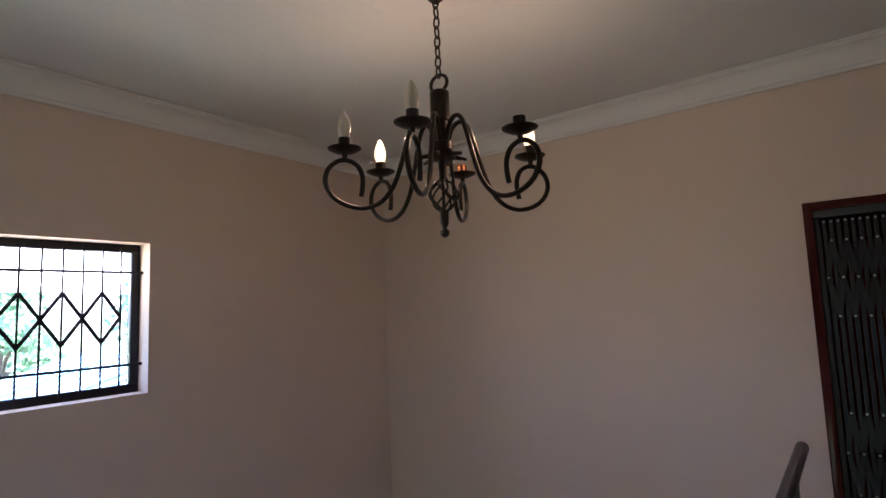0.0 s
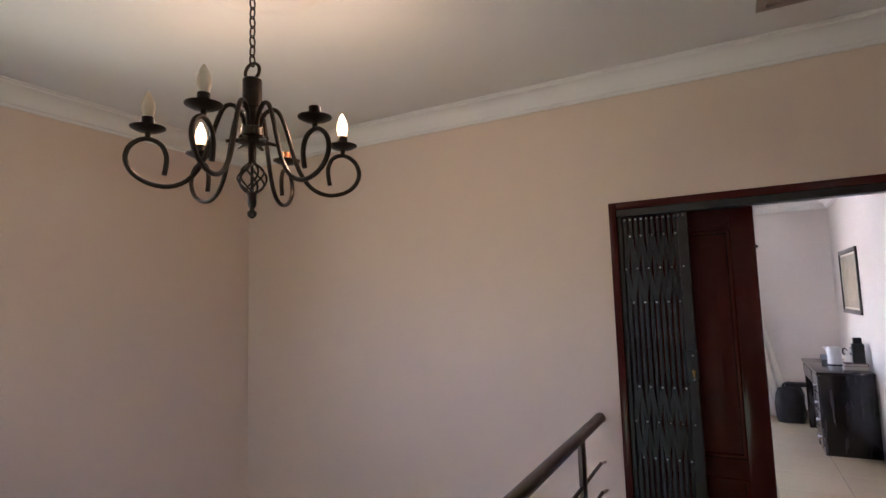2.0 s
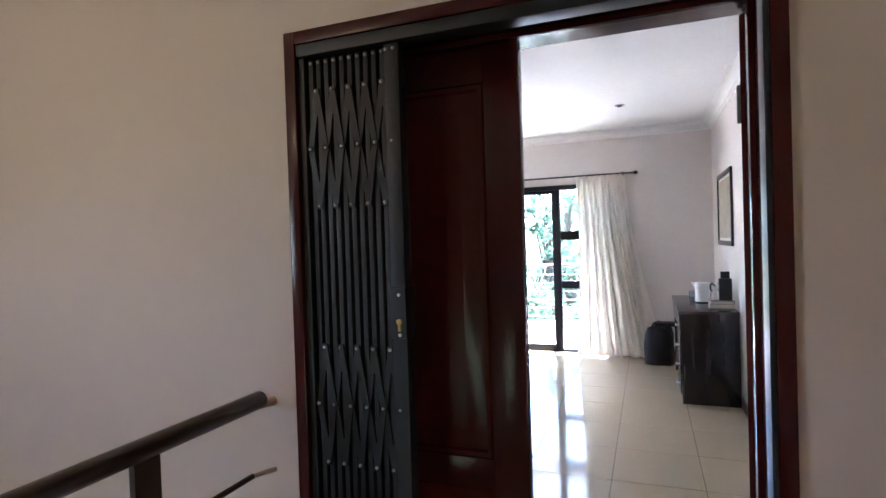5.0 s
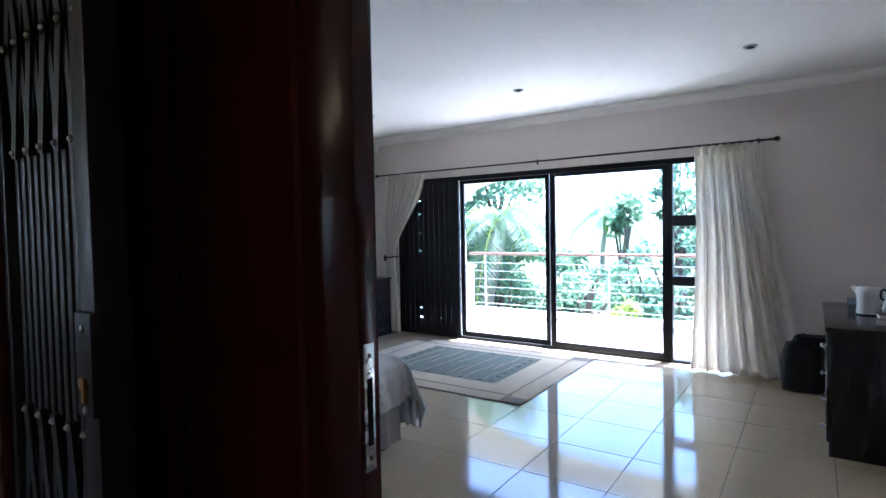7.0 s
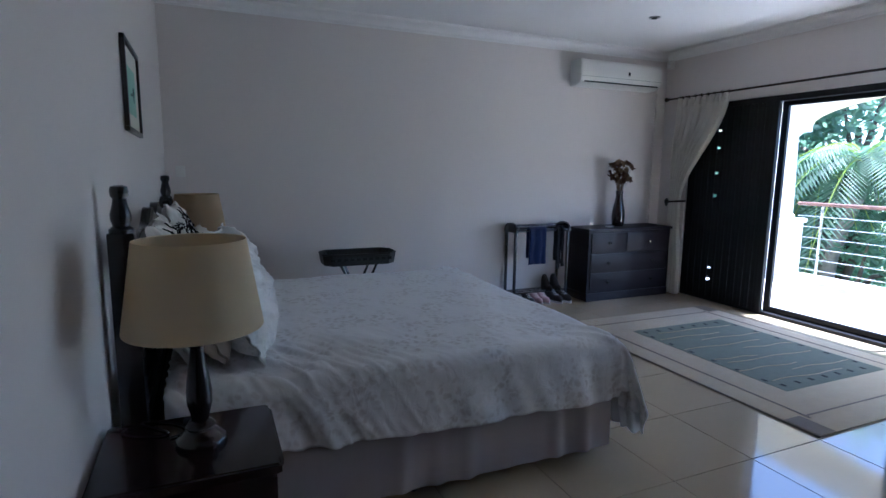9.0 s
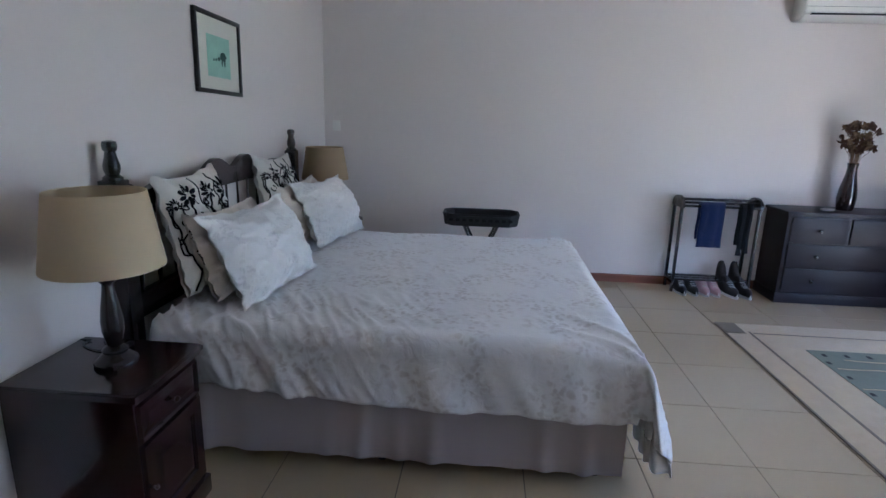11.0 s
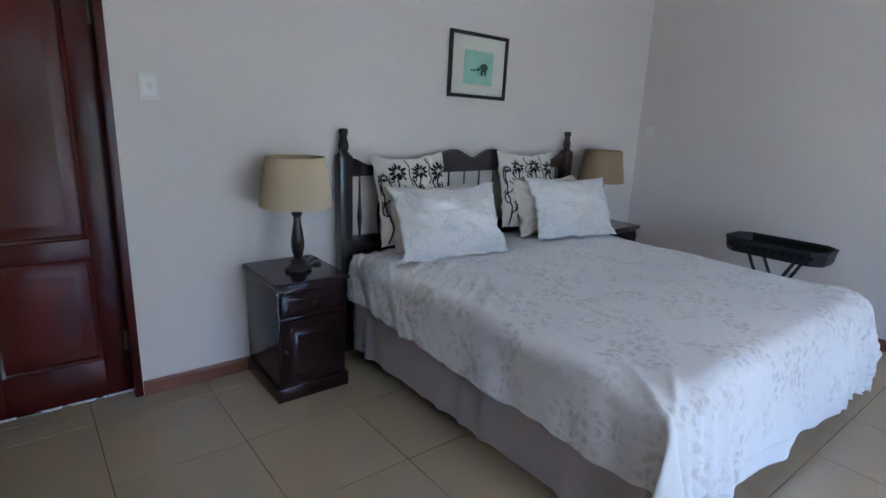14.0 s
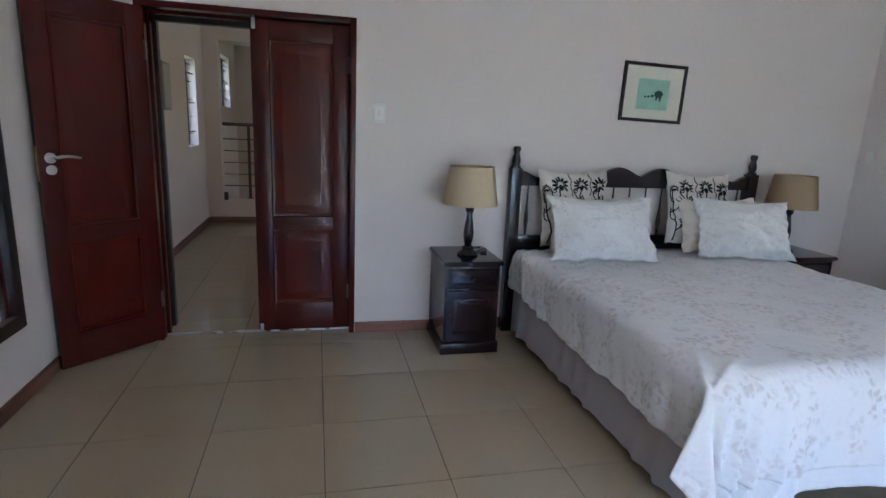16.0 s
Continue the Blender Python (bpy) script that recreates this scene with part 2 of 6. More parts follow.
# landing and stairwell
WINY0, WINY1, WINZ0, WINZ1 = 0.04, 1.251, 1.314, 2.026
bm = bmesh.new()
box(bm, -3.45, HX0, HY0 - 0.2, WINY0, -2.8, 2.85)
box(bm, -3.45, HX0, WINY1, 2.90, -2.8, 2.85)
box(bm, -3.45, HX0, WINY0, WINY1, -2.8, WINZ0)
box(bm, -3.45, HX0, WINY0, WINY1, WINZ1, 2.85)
structure("wall_stair_west", bm, PAINT_HALL, "unseen cream stairwell wall with an added gap for daylight with a barred window", "wall")
bm = bmesh.new()
box(bm, HX1, 1.2, -0.15, 2.90, -2.8, 2.85)
box(bm, HX1, 1.2, -2.55, -0.70, -2.8, 2.85)
box(bm, HX1, 1.2, -0.70, -0.15, -2.8, 1.07)
box(bm, HX1, 1.2, -0.70, -0.15, 2.10, 2.85)
box(bm, HX1, 1.2, HY0 - 0.2, -3.5, -2.8, 2.85)
box(bm, HX1, 1.2, -3.5, -2.55, -2.8, 1.6)
box(bm, HX1, 1.2, -3.5, -2.55, 2.4, 2.85)
structure("wall_corridor_east", bm, PAINT_HALL, "cream painted corridor wall with two narrow windows", "wall")
# Unseen wall; the gap left in it is added to let daylight in.
bm = bmesh.new()
box(bm, HX0, HX1, HY0 - 0.2, HY0, -2.8, -1.4)
box(bm, HX0, HX1, HY0 - 0.2, HY0, -0.2, 2.85)
box(bm, HX0, -2.3, HY0 - 0.2, HY0, -1.4, -0.2)
box(bm, -1.0, HX1, HY0 - 0.2, HY0, -1.4, -0.2)
structure("wall_stair_south", bm, PAINT_HALL, "unseen cream stairwell wall with an added gap for daylight", "wall")
bm = bmesh.new()
box(bm, 0.80, HX1, -1.35, -1.15, 0.0, CEIL)
box(bm, -0.85, 0.80, -1.35, -1.15, 0.0, 0.32)
box(bm, -0.85, 0.80, -1.35, -1.15, 2.41, CEIL)
structure("wall_landing_end", bm, PAINT_HALL, "cream pier and low kerb wall under a railing", "wall")
structure("floor_downstairs", slab(-3.45, 1.2, -4.4, 2.95, -2.95, -2.8, 0), TILE, "plain tiled floor of the storey below", "floor")

# tiled floors
PITCH, JX, JY = 0.508, -0.985, 3.878
floor_bed = structure("floor_bedroom", slab(-4.95, 1.2, WY0, 8.65, -0.2, -0.004, 0), GROUT, "polished beige porcelain tile floor with dark joints", "floor")
floor_hall = structure("floor_landing", slab(-0.95, 1.05, -1.25, WY0 - 0.005, -0.2, -0.0045, 0), GROUT, "polished beige tile floor of the landing", "floor")
TILES = {}


def lay_tiles(parent, x0, x1, y0, y1):
    for i in range(-9, 5):
        for j in range(-12, 10):
            a0, a1 = max(x0, JX + i * PITCH + 0.0022), min(x1, JX + (i + 1) * PITCH - 0.0022)
            b0, b1 = max(y0, JY + j * PITCH + 0.0022), min(y1, JY + (j + 1) * PITCH - 0.0022)
            if a1 - a0 < 0.02 or b1 - b0 < 0.02:
                continue
            key = (round(a1 - a0, 3), round(b1 - b0, 3))
            if key not in TILES:
                w, d = key[0] / 2, key[1] / 2
                TILES[key] = mesh_of("tile", slab(-w, w, -d, d, -0.012, 0.0, 0.0012))
            ob = part("tile", TILES[key], TILE, parent)
            ob.location = ((a0 + a1) / 2, (b0 + b1) / 2, random.uniform(-0.0003, 0.0003))


# coved mouldings where walls meet the ceilings
def cornice(name, axis, at, away, a, b, drop=0.095, out=0.095):
    o = [(0, 0), (0, -drop), (0.012, -drop), (0.014, -drop + 0.014), (0.024, -drop + 0.018)]
    for k in range(7):
        q = k / 6 * math.pi / 2
        o.append((0.026 + (out - 0.046) * (1 - math.cos(q)), -drop + 0.022 + (drop - 0.042) * math.sin(q)))
    o += [(out - 0.014, -0.018), (out - 0.012, -0.008), (out, -0.006), (out, 0)]
    bm = bmesh.new()
    prism(bm, [(at + away * u, CEIL - 0.001 + v) for u, v in o], axis, a, b)
    structure(name, bm, PLASTER, "white moulded plaster cornice", "cornice", smooth=35)


cornice("trim_bed_south", "x", WY0, 1, WX0, WX1)
cornice("trim_bed_north", "x", WY1, -1, WX0, WX1)
cornice("trim_bed_west", "y", WX0, 1, WY0, WY1)
cornice("trim_bed_east", "y", WX1, -1, WY0, WY1)
cornice("trim_hall_north", "x", 2.90, -1, HX0, HX1, 0.11, 0.11)
cornice("trim_hall_west", "y", HX0, 1, HY0, 2.90, 0.11, 0.11)
cornice("trim_hall_east", "y", HX1, -1, -1.15, 2.90, 0.11, 0.11)


def baseboard(name, axis, at, away, a, b, h=0.075):
    bm = bmesh.new()
    prism(bm, [(at, 0.0), (at + away * 0.016, 0.0), (at + away * 0.016, h - 0.012), (at + away * 0.010, h), (at, h)], axis, a, b)
    structure(name, bm, SKIRT_WOOD, "varnished reddish-brown wooden skirting board", "skirting")


baseboard("baseboard_south_west", "x", WY0, 1, WX0, DOOR0 - 0.002)
baseboard("baseboard_south_east", "x", WY0, 1, DOOR1 + 0.002, WX1)
baseboard("baseboard_west", "y", WX0, 1, WY0 + 0.016, WY1)
baseboard("baseboard_east", "y", WX1, -1, WY0 + 0.016, WY1)
baseboard("baseboard_north_east", "x", WY1, -1, SL1, WX1 - 0.016)
baseboard("baseboard_corridor", "y", HX1, -1, -1.134, 2.90)
baseboard("baseboard_landing_end", "x", -1.15, 1, -0.85, HX1 - 0.016)
baseboard("baseboard_hall_door", "x", 2.90, -1, DOOR1 + 0.002, HX1 - 0.016)


# ---- double door between landing and bedroom ----
frame_1 = thing("door_frame", -0.075, 2.90, 0, "red mahogany door frame around a double doorway", "door frame", kind="structure")
dx = -0.075
part("jamb", slab(DOOR0 - dx, DOOR0 + 0.036 - dx, -0.012, 0.318, 0, HEAD, 0.003), MAHOGANY, frame_1)
part("jamb", slab(DOOR1 - 0.036 - dx, DOOR1 - dx, -0.012, 0.318, 0, HEAD, 0.003), MAHOGANY, frame_1)
part("head", slab(DOOR0 + 0.036 - dx, DOOR1 - 0.036 - dx, -0.012, 0.318, HEAD - 0.036, HEAD, 0.003), MAHOGANY_X, frame_1)
part("threshold", slab(DOOR0 + 0.036 - dx, DOOR1 - 0.036 - dx, 0.20, 0.235, 0.0, 0.006, 0.002), STEEL, frame_1, "thin aluminium threshold strip")


part("door_stop", slab(DOOR0 + 0.036 - dx, DOOR1 - 0.036 - dx, 0.165, 0.193, HEAD - 0.052, HEAD - 0.036, 0.002), MAHOGANY_X, frame_1)
for a in (DOOR0 + 0.036, DOOR1 - 0.049):
    part("door_stop", slab(a - dx, a + 0.013 - dx, 0.165, 0.193, 0, HEAD - 0.052, 0.002), MAHOGANY, frame_1)


def door_leaf(name, x, y, turn, label, mirrored, handle):
    """A two-panel leaf 0.6 wide; it hangs at its origin and reaches along +x."""
    W, H, T = 0.60, 2.003, 0.04
    s = -1 if mirrored else 1
    d = thing(name, x, y, 0.012, label, "door", turn, kind="structure")

    def X(a, b):
        return (a, b) if s > 0 else (-b, -a)
    for a, b in ((0.0, 0.105), (W - 0.105, W)):
        part("stile", slab(*X(a, b), -T, 0, 0, H, 0.003), MAHOGANY, d)
    for a, b in ((0.0, 0.19), (0.70, 0.79), (H - 0.115, H)):
        part("rail", slab(*X(0.105, W - 0.105), -T, 0, a, b, 0.003), MAHOGANY_X, d)
    for a, b in ((0.19, 0.70), (0.79, H - 0.115)):
        bm = bmesh.new()
        x0, x1 = X(0.105, W - 0.105)
        for face in (0.0, -T):
            sg = 1 if face == 0.0 else -1
            rings = []
            for inset, depth in ((0, -0.002), (0.006, 0.005), (0.018, 0.002), (0.022, -0.012), (0.034, -0.013), (0.075, -0.003), (0.080, -0.003)):
                yy = face + sg * depth
                rings.append([bm.verts.new(p) for p in ((x0 + inset, yy, a + inset), (x1 - inset, yy, a + inset), (x1 - inset, yy, b - inset), (x0 + inset, yy, b - inset))])
            for r0, r1 in zip(rings, rings[1:]):
                for k in range(4):
                    bm.faces.new((r0[k], r0[(k + 1) % 4], r1[(k + 1) % 4], r1[k]))
            bm.faces.new(rings[-1])
        part("panel", bm, MAHOGANY_PANEL, d, "raised and moulded door panel", smooth=20)
    for z in (0.22, 1.72):
        bm = bmesh.new()
        tube(bm, [(s * 0.004, 0.006, z), (s * 0.004, 0.006, z + 0.10)], 0.006, 8)
        box(bm, *X(0.004, 0.014), 0.0, 0.0025, z, z + 0.10)
        part("hinge", bm, IRON_DARK, d, "dull steel butt hinge")
    if handle:
        hz = 1.165
        hs = part("handle", lathe(bmesh.new(), [(0.027, 0), (0.027, 0.008), (0.020, 0.010)], 20), STEEL, d, "brushed steel lever handle on a round rose")
        hs.matrix_basis = pose(s * (W - 0.055), 0.0, hz, -90, 0, 0)
        bm = bmesh.new()
        pts = [(s * (W - 0.055), 0.008, hz), (s * (W - 0.055), 0.045, hz)]
        pts += [(s * (W - 0.055 - 0.125 * k / 8), 0.050 - 0.006 * math.sin(k / 8 * 3.1), hz + 0.010 * math.sin(k / 8 * 3.1)) for k in range(9)]
        tube(bm, pts, [0.009, 0.009] + [0.0095 - 0.004 * k / 8 for k in range(9)], 10)
        part("lever", bm, STEEL, d, "curved steel lever")
        kr = part("keyhole_rose", lathe(bmesh.new(), [(0.025, 0), (0.025, 0.006), (0.020, 0.008), (0.006, 0.008)], 20), STEEL, d)
        kr.matrix_basis = pose(s * (W - 0.055), 0.0, hz - 0.062, -90, 0, 0)
        part("lock_plate", slab(*X(W, W + 0.002), -0.031, -0.009, hz - 0.12, hz + 0.06, 0.0005), BRASS, d, "brass lock faceplate on the door edge")
    else:
        part("strike_plate", slab(*X(W, W + 0.0015), -0.032, -0.012, 1.09, 1.262, 0.0005), STEEL, d, "steel lock strike plate on the door edge")
        # No hole is cut; this black slab paints its shade on the plate.
        part("bolt_hole", slab(*X(W + 0.0012, W + 0.002), -0.027, -0.017, 1.125, 1.215, 0), HOLE_SHADE, d, "near-black slab for the shaded bolt hole in the strike plate")
        for zz in (1.107, 1.246):
            part("screw", lathe(bmesh.new(), [(0.0035, 0), (0.003, 0.0014), (0.001, 0.0016)], 8), IRON_DARK, d).matrix_basis = pose(s * (W + 0.0014), -0.022, zz, 0, 90 * s, 0)
        part("flush_bolt", slab(*X(W - 0.03, W - 0.008), 0.0, 0.004, H - 0.06, H + 0.012, 0.001), STEEL, d, "small steel bolt")
        part("flush_bolt", slab(*X(W - 0.03, W - 0.008), 0.0, 0.004, 0.0, 0.05, 0.001), STEEL, d, "small steel bolt")
    return d


door_leaf("door_1", 0.503, 3.205, 45.0, "open red mahogany door leaf with raised panels and steel lever", False, True)
door_leaf("door_2", -0.664, 3.137, 0.0, "closed red mahogany door leaf with two raised panels", False, False)


# ---- things of the landing ----
def chandelier(x, y):
    c = thing("chandelier", x, y, 1.878, "wrought-iron chandelier with six scrolled candle arms, two bulbs lit", "chandelier")
    c.scale = (1.08, 1.08, 1.0)
    top = CEIL + 0.002 - 1.878
    part("ceiling_cup", lathe(bmesh.new(), [(0.012, top - 0.07), (0.022, top - 0.06), (0.045, top - 0.03), (0.05, top - 0.012), (0.05, top)], 20), IRON, c)
    z, k = 0.515, 0
    links = []
    while z < top - 0.075:
        loop = []
        for q in range(12):
            a = 2 * math.pi * q / 12
            u, v = 0.0095 * math.cos(a), 0.021 * math.sin(a)
            loop.append((u, 0, z + 0.018 + v) if k % 2 else (0, u, z + 0.018 + v))
        part("chain_link", tube(bmesh.new(), loop, 0.0028, 6, True), IRON, c)
        z += 0.0335
        k += 1
    ring = [(0.03 * math.cos(2 * math.pi * q / 20), 0.0, 0.495 + 0.028 * math.sin(2 * math.pi * q / 20)) for q in range(20)]
    part("hanging_ring", tube(bmesh.new(), ring, 0.0055, 8, True), IRON, c)
    part("column", lathe(bmesh.new(), [(0.026, 0.27), (0.033, 0.275), (0.033, 0.30), (0.022, 0.305), (0.022, 0.37), (0.029, 0.372), (0.029, 0.465), (0.024, 0.47), (0.01, 0.472)], 20), IRON, c)
    part("hub_disc", lathe(bmesh.new(), [(0.01, 0.245), (0.04, 0.25), (0.042, 0.265), (0.012, 0.272)], 24), IRON, c)
    for k in range(8):
        pts = []
        for q in range(13):
            f = q / 12
            r = 0.010 + 0.032 * math.sin(math.pi * f) ** 0.8
            a = 2 * math.pi * k / 8 + (1.9 if k % 2 else -1.9) * (f - 0.5)
            pts.append((r * math.cos(a), r * math.sin(a), 0.182 - 0.10 * f))
        part("cage_wire", tube(bmesh.new(), pts, 0.0034, 6), IRON, c)
    part("spindle", lathe(bmesh.new(), [(0.004, 0.0), (0.013, 0.008), (0.014, 0.02), (0.006, 0.03), (0.011, 0.04), (0.013, 0.05), (0.013, 0.075), (0.015, 0.083), (0.005, 0.09), (0.004, 0.175), (0.014, 0.182), (0.011, 0.19), (0.013, 0.25)], 14), IRON, c)
    curve = [(0.02, 0.30), (0.032, 0.345), (0.055, 0.372), (0.08, 0.362), (0.10, 0.31), (0.118, 0.24), (0.142, 0.165), (0.178, 0.112), (0.225, 0.090), (0.275, 0.097), (0.315, 0.124), (0.334, 0.165), (0.326, 0.205), (0.300, 0.230), (0.272, 0.234), (0.245, 0.218), (0.232, 0.185), (0.233, 0.150), (0.237, 0.125)]
    lit = {1: False, 2: None, 3: True, 4: None, 5: True, 0: False}
    for k in range(6):
        a = radians(233 + 60 * k)
        ca, sa = math.cos(a), math.sin(a)
        fine = []
        for i in range(len(curve) - 1):
            p0, p1, p2, p3 = (curve[max(0, min(len(curve) - 1, i + o))] for o in (-1, 0, 1, 2))
            for q in range(3):
                f = q / 3
                fine.append(tuple(0.5 * (2 * p1[d] + (p2[d] - p0[d]) * f + (2 * p0[d] - 5 * p1[d] + 4 * p2[d] - p3[d]) * f * f + (3 * p1[d] - p0[d] - 3 * p2[d] + p3[d]) * f ** 3) for d in (0, 1)))
        fine.append(curve[-1])
        arm = part("arm", tube(bmesh.new(), [(r * ca, r * sa, z) for r, z in fine], 0.0072, 8), IRON, c)
        o = (0.28 * ca, 0.28 * sa, 0.234)
        part("brace", tube(bmesh.new(), [(0.03 * ca, 0.03 * sa, 0.258), (0.075 * ca, 0.075 * sa, 0.25)], [0.008, 0.005], 8), IRON, c)
        part("drip_plate", lathe(bmesh.new(), [(0.006, 0.0), (0.008, 0.02), (0.028, 0.024), (0.046, 0.034), (0.047, 0.037), (0.028, 0.030), (0.012, 0.029)], 24, o), IRON, arm)
        part("candle_tube", lathe(bmesh.new(), [(0.016, 0.029), (0.0165, 0.068), (0.012, 0.069)], 16, o), COPPER if k == 4 else IRON, arm)
        if lit[k] is not None:
            prof = [(0.010, 0.066), (0.013, 0.072), (0.0175, 0.088), (0.0185, 0.100), (0.016, 0.118), (0.010, 0.136), (0.004, 0.148), (0.001, 0.152)]
            part("bulb", lathe(bmesh.new(), prof, 16, o), BULB_ON if lit[k] else BULB_OFF, arm, "glowing candle bulb" if lit[k] else "unlit frosted candle bulb")
        if lit[k]:
            bulb_light(x + 0.302 * ca, y + 0.302 * sa, 1.878 + 0.234 + 0.175)
    return c


COPPER = mat("worn_copper", (0.35, 0.14, 0.06), 0.35, metal=0.9, var=0.2, scale=30, fine=150)
BULB_ON = glowing("lit_bulb", (1.0, 0.60, 0.22), 0.22)
BULB_OFF = mat("frosted_bulb_glass", (0.72, 0.60, 0.45), 0.25, var=0.04, scale=20, bump=0.0)
chandelier(-1.54, 1.362)
rose = thing("ceiling_rose", -1.54, 1.362, CEIL - 0.02, "round white moulded plaster ceiling rose above the chandelier", "ceiling rose")
part("moulding", lathe(bmesh.new(), [(0.05, 0.004), (0.07, -0.004), (0.09, 0.004), (0.16, 0.008), (0.18, 0.002), (0.20, 0.006), (0.235, 0.010), (0.25, 0.018), (0.25, 0.022)], 48), PLASTER, rose)

# stair railing beside the landing and on the kerb
railing = thing("stair_railing", -0.79, 0, 0, "dark brown painted tubular steel balustrade along the stairwell", "railing")
part("handrail", tube(bmesh.new(), [(0, -1.1, 1.005), (0, 2.842, 1.005), (0, 2.85, 1.005)], [0.025, 0.025, 0.02], 14), RAIL_PAINT, railing)
part("wall_bracket", tube(bmesh.new(), [(0, 2.842, 0.992), (0, 2.899, 0.985)], 0.015, 10), PAINT_HALL, railing, "short cream painted wall bracket")
for z in (0.80, 0.667, 0.534, 0.401, 0.268, 0.135):
    part("bar", tube(bmesh.new(), [(0, -1.1, z), (0, 2.80, z)], 0.008, 8), RAIL_PAINT, railing)
    part("bar_bracket", tube(bmesh.new(), [(0, 2.80, z), (0, 2.899, z - 0.02)], 0.0075, 8), PAINT_HALL, railing, "cream painted bar end")
for y in (2.46, 1.36, 0.26, -0.84):
    part("post", slab(-0.009, 0.009, y - 0.034, y + 0.034, -0.10, 0.985, 0.003), RAIL_PAINT, railing)
kerb_rail = thing("kerb_railing", 0.0, -1.25, 0.32, "dark steel balustrade on a low kerb wall", "railing")
part("handrail", tube(bmesh.new(), [(-0.84, 0, 1.02), (0.795, 0, 1.02)], 0.024, 12), RAIL_PAINT, kerb_rail)
for z in (0.82, 0.66, 0.50, 0.34, 0.18):
    part("bar", tube(bmesh.new(), [(-0.84, 0, z), (0.795, 0, z)], 0.008, 8), RAIL_PAINT, kerb_rail)
for x in (0.46, -0.5):
    part("post", slab(x - 0.02, x + 0.02, -0.006, 0.006, 0.0, 1.0, 0.002), RAIL_PAINT, kerb_rail)
    part("foot_plate", slab(x - 0.045, x + 0.045, -0.03, 0.03, 0.0, 0.012, 0.002), RAIL_PAINT, kerb_rail)
part("socket_box", slab(0.74, 0.795, 0.102, 0.115, -0.01, 0.10, 0.003), RAIL_PAINT, kerb_rail, "small dark bracket plate")


# barred windows
def bars_window(name, x, y0, y1, z0, z1, out, label, diamonds):
    """Steel window in a wall that runs along y; out: the side of the open air."""
    w = thing(name, x, (y0 + y1) / 2, z0, label, "window", kind="structure")
    hw, h = (y1 - y0) / 2, z1 - z0
    f0, f1 = sorted((out * 0.10, out * 0.14))
    for a, b, c, d in ((-hw, hw, 0, 0.04), (-hw, hw, h - 0.04, h), (-hw, -hw + 0.04, 0.04, h - 0.04), (hw - 0.04, hw, 0.04, h - 0.04)):
        part("window_frame", slab(f0, f1, a, b, c, d, 0.004), BLACK_ALU, w)
    pane = part("pane", slab(out * 0.12 - 0.002, out * 0.12 + 0.002, -hw + 0.041, hw - 0.041, 0.041, h - 0.041, 0), GLASS, w)
    pane.visible_shadow = False
    g = out * 0.07
    if diamonds:
        p = 0.1585
        first = 1.072 - (y0 + y1) / 2
        for k in range(-7, 2):
            yy = first + k * p / 2
            if -hw + 0.03 < yy < hw - 0.01:
                part("bar", tube(bmesh.new(), [(g, yy, 0.02), (g, yy, h - 0.02)], 0.005, 6), BLACK_ALU, w)
        for k in range(-12, -6):
            yy = first + k * p / 2
            if yy > -hw + 0.03:
                part("bar", tube(bmesh.new(), [(g, yy, 0.02), (g, yy, h - 0.02)], 0.005, 6), BLACK_ALU, w)
        for z in (1.449 - z0, 1.887 - z0):
            part("bar", slab(g - 0.005, g + 0.005, -hw, hw, z - 0.006, z + 0.006, 0.001), BLACK_ALU, w)
        for k in range(-6, 1):
            yy = first + k * p
            if yy - p / 2 < -hw:
                continue
            dz = 0.115
            zc = 1.675 - z0
            rim = [(g, yy, zc + dz), (g, yy + p / 2, zc), (g, yy, zc - dz), (g, yy - p / 2, zc)]
            for q in range(4):
                part("diamond_bar", tube(bmesh.new(), [rim[q], rim[(q + 1) % 4]], 0.0085, 6), BLACK_ALU, w)
    else:
        n = 5
        for k in range(n):
            z = h * (k + 0.7) / n
            part("louvre", slab(out * 0.06 - 0.02, out * 0.06 + 0.03, -hw + 0.04, hw - 0.04, z - 0.003, z + 0.003, 0.001), GLASS_FROST, w, "louvre blade of frosted glass").visible_shadow = False
        for k in range(3):
            z = h * (k + 0.5) / 3
            part("bar", tube(bmesh.new(), [(g * 0.5, -hw, z), (g * 0.5, hw, z)], 0.007, 6), BLACK_ALU, w)
    return w


GLASS_FROST = clear("frosted_louvre_glass", (0.55, 0.62, 0.60), 0.25)
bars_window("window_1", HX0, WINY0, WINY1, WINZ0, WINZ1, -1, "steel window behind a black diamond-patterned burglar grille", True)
bars_window("window_2", HX1, -0.70, -0.15, 1.07, 2.10, 1, "tall narrow louvre window with dark bars", False)
bars_window("window_3", HX1, -3.5, -2.55, 1.6, 2.4, 1, "louvre window with dark bars above the stairs", False)

# folded trellis gate in the doorway
gate = thing("security_gate", -0.5, 2.924, 0.0, "charcoal steel trellis security gate folded open against the door frame", "security gate")
part("top_track", slab(-0.164, 1.014, -0.03, 0.03, 1.984, 2.018, 0.002), GATE_STEEL, gate)
part("side_channel", slab(1.002, 1.014, -0.03, 0.03, 0.0, 1.983, 0.002), GATE_STEEL, gate)
part("end_stile", slab(0.112, 0.155, -0.022, 0.022, 0.02, 1.98, 0.003), GATE_STEEL, gate)
part("wall_stile", slab(-0.163, -0.143, -0.022, 0.022, 0.02, 1.98, 0.003), GATE_STEEL, gate)
part("lock_case", slab(0.110, 0.158, -0.030, 0.026, 1.185, 1.325, 0.005), GATE_STEEL, gate, "black lock case")
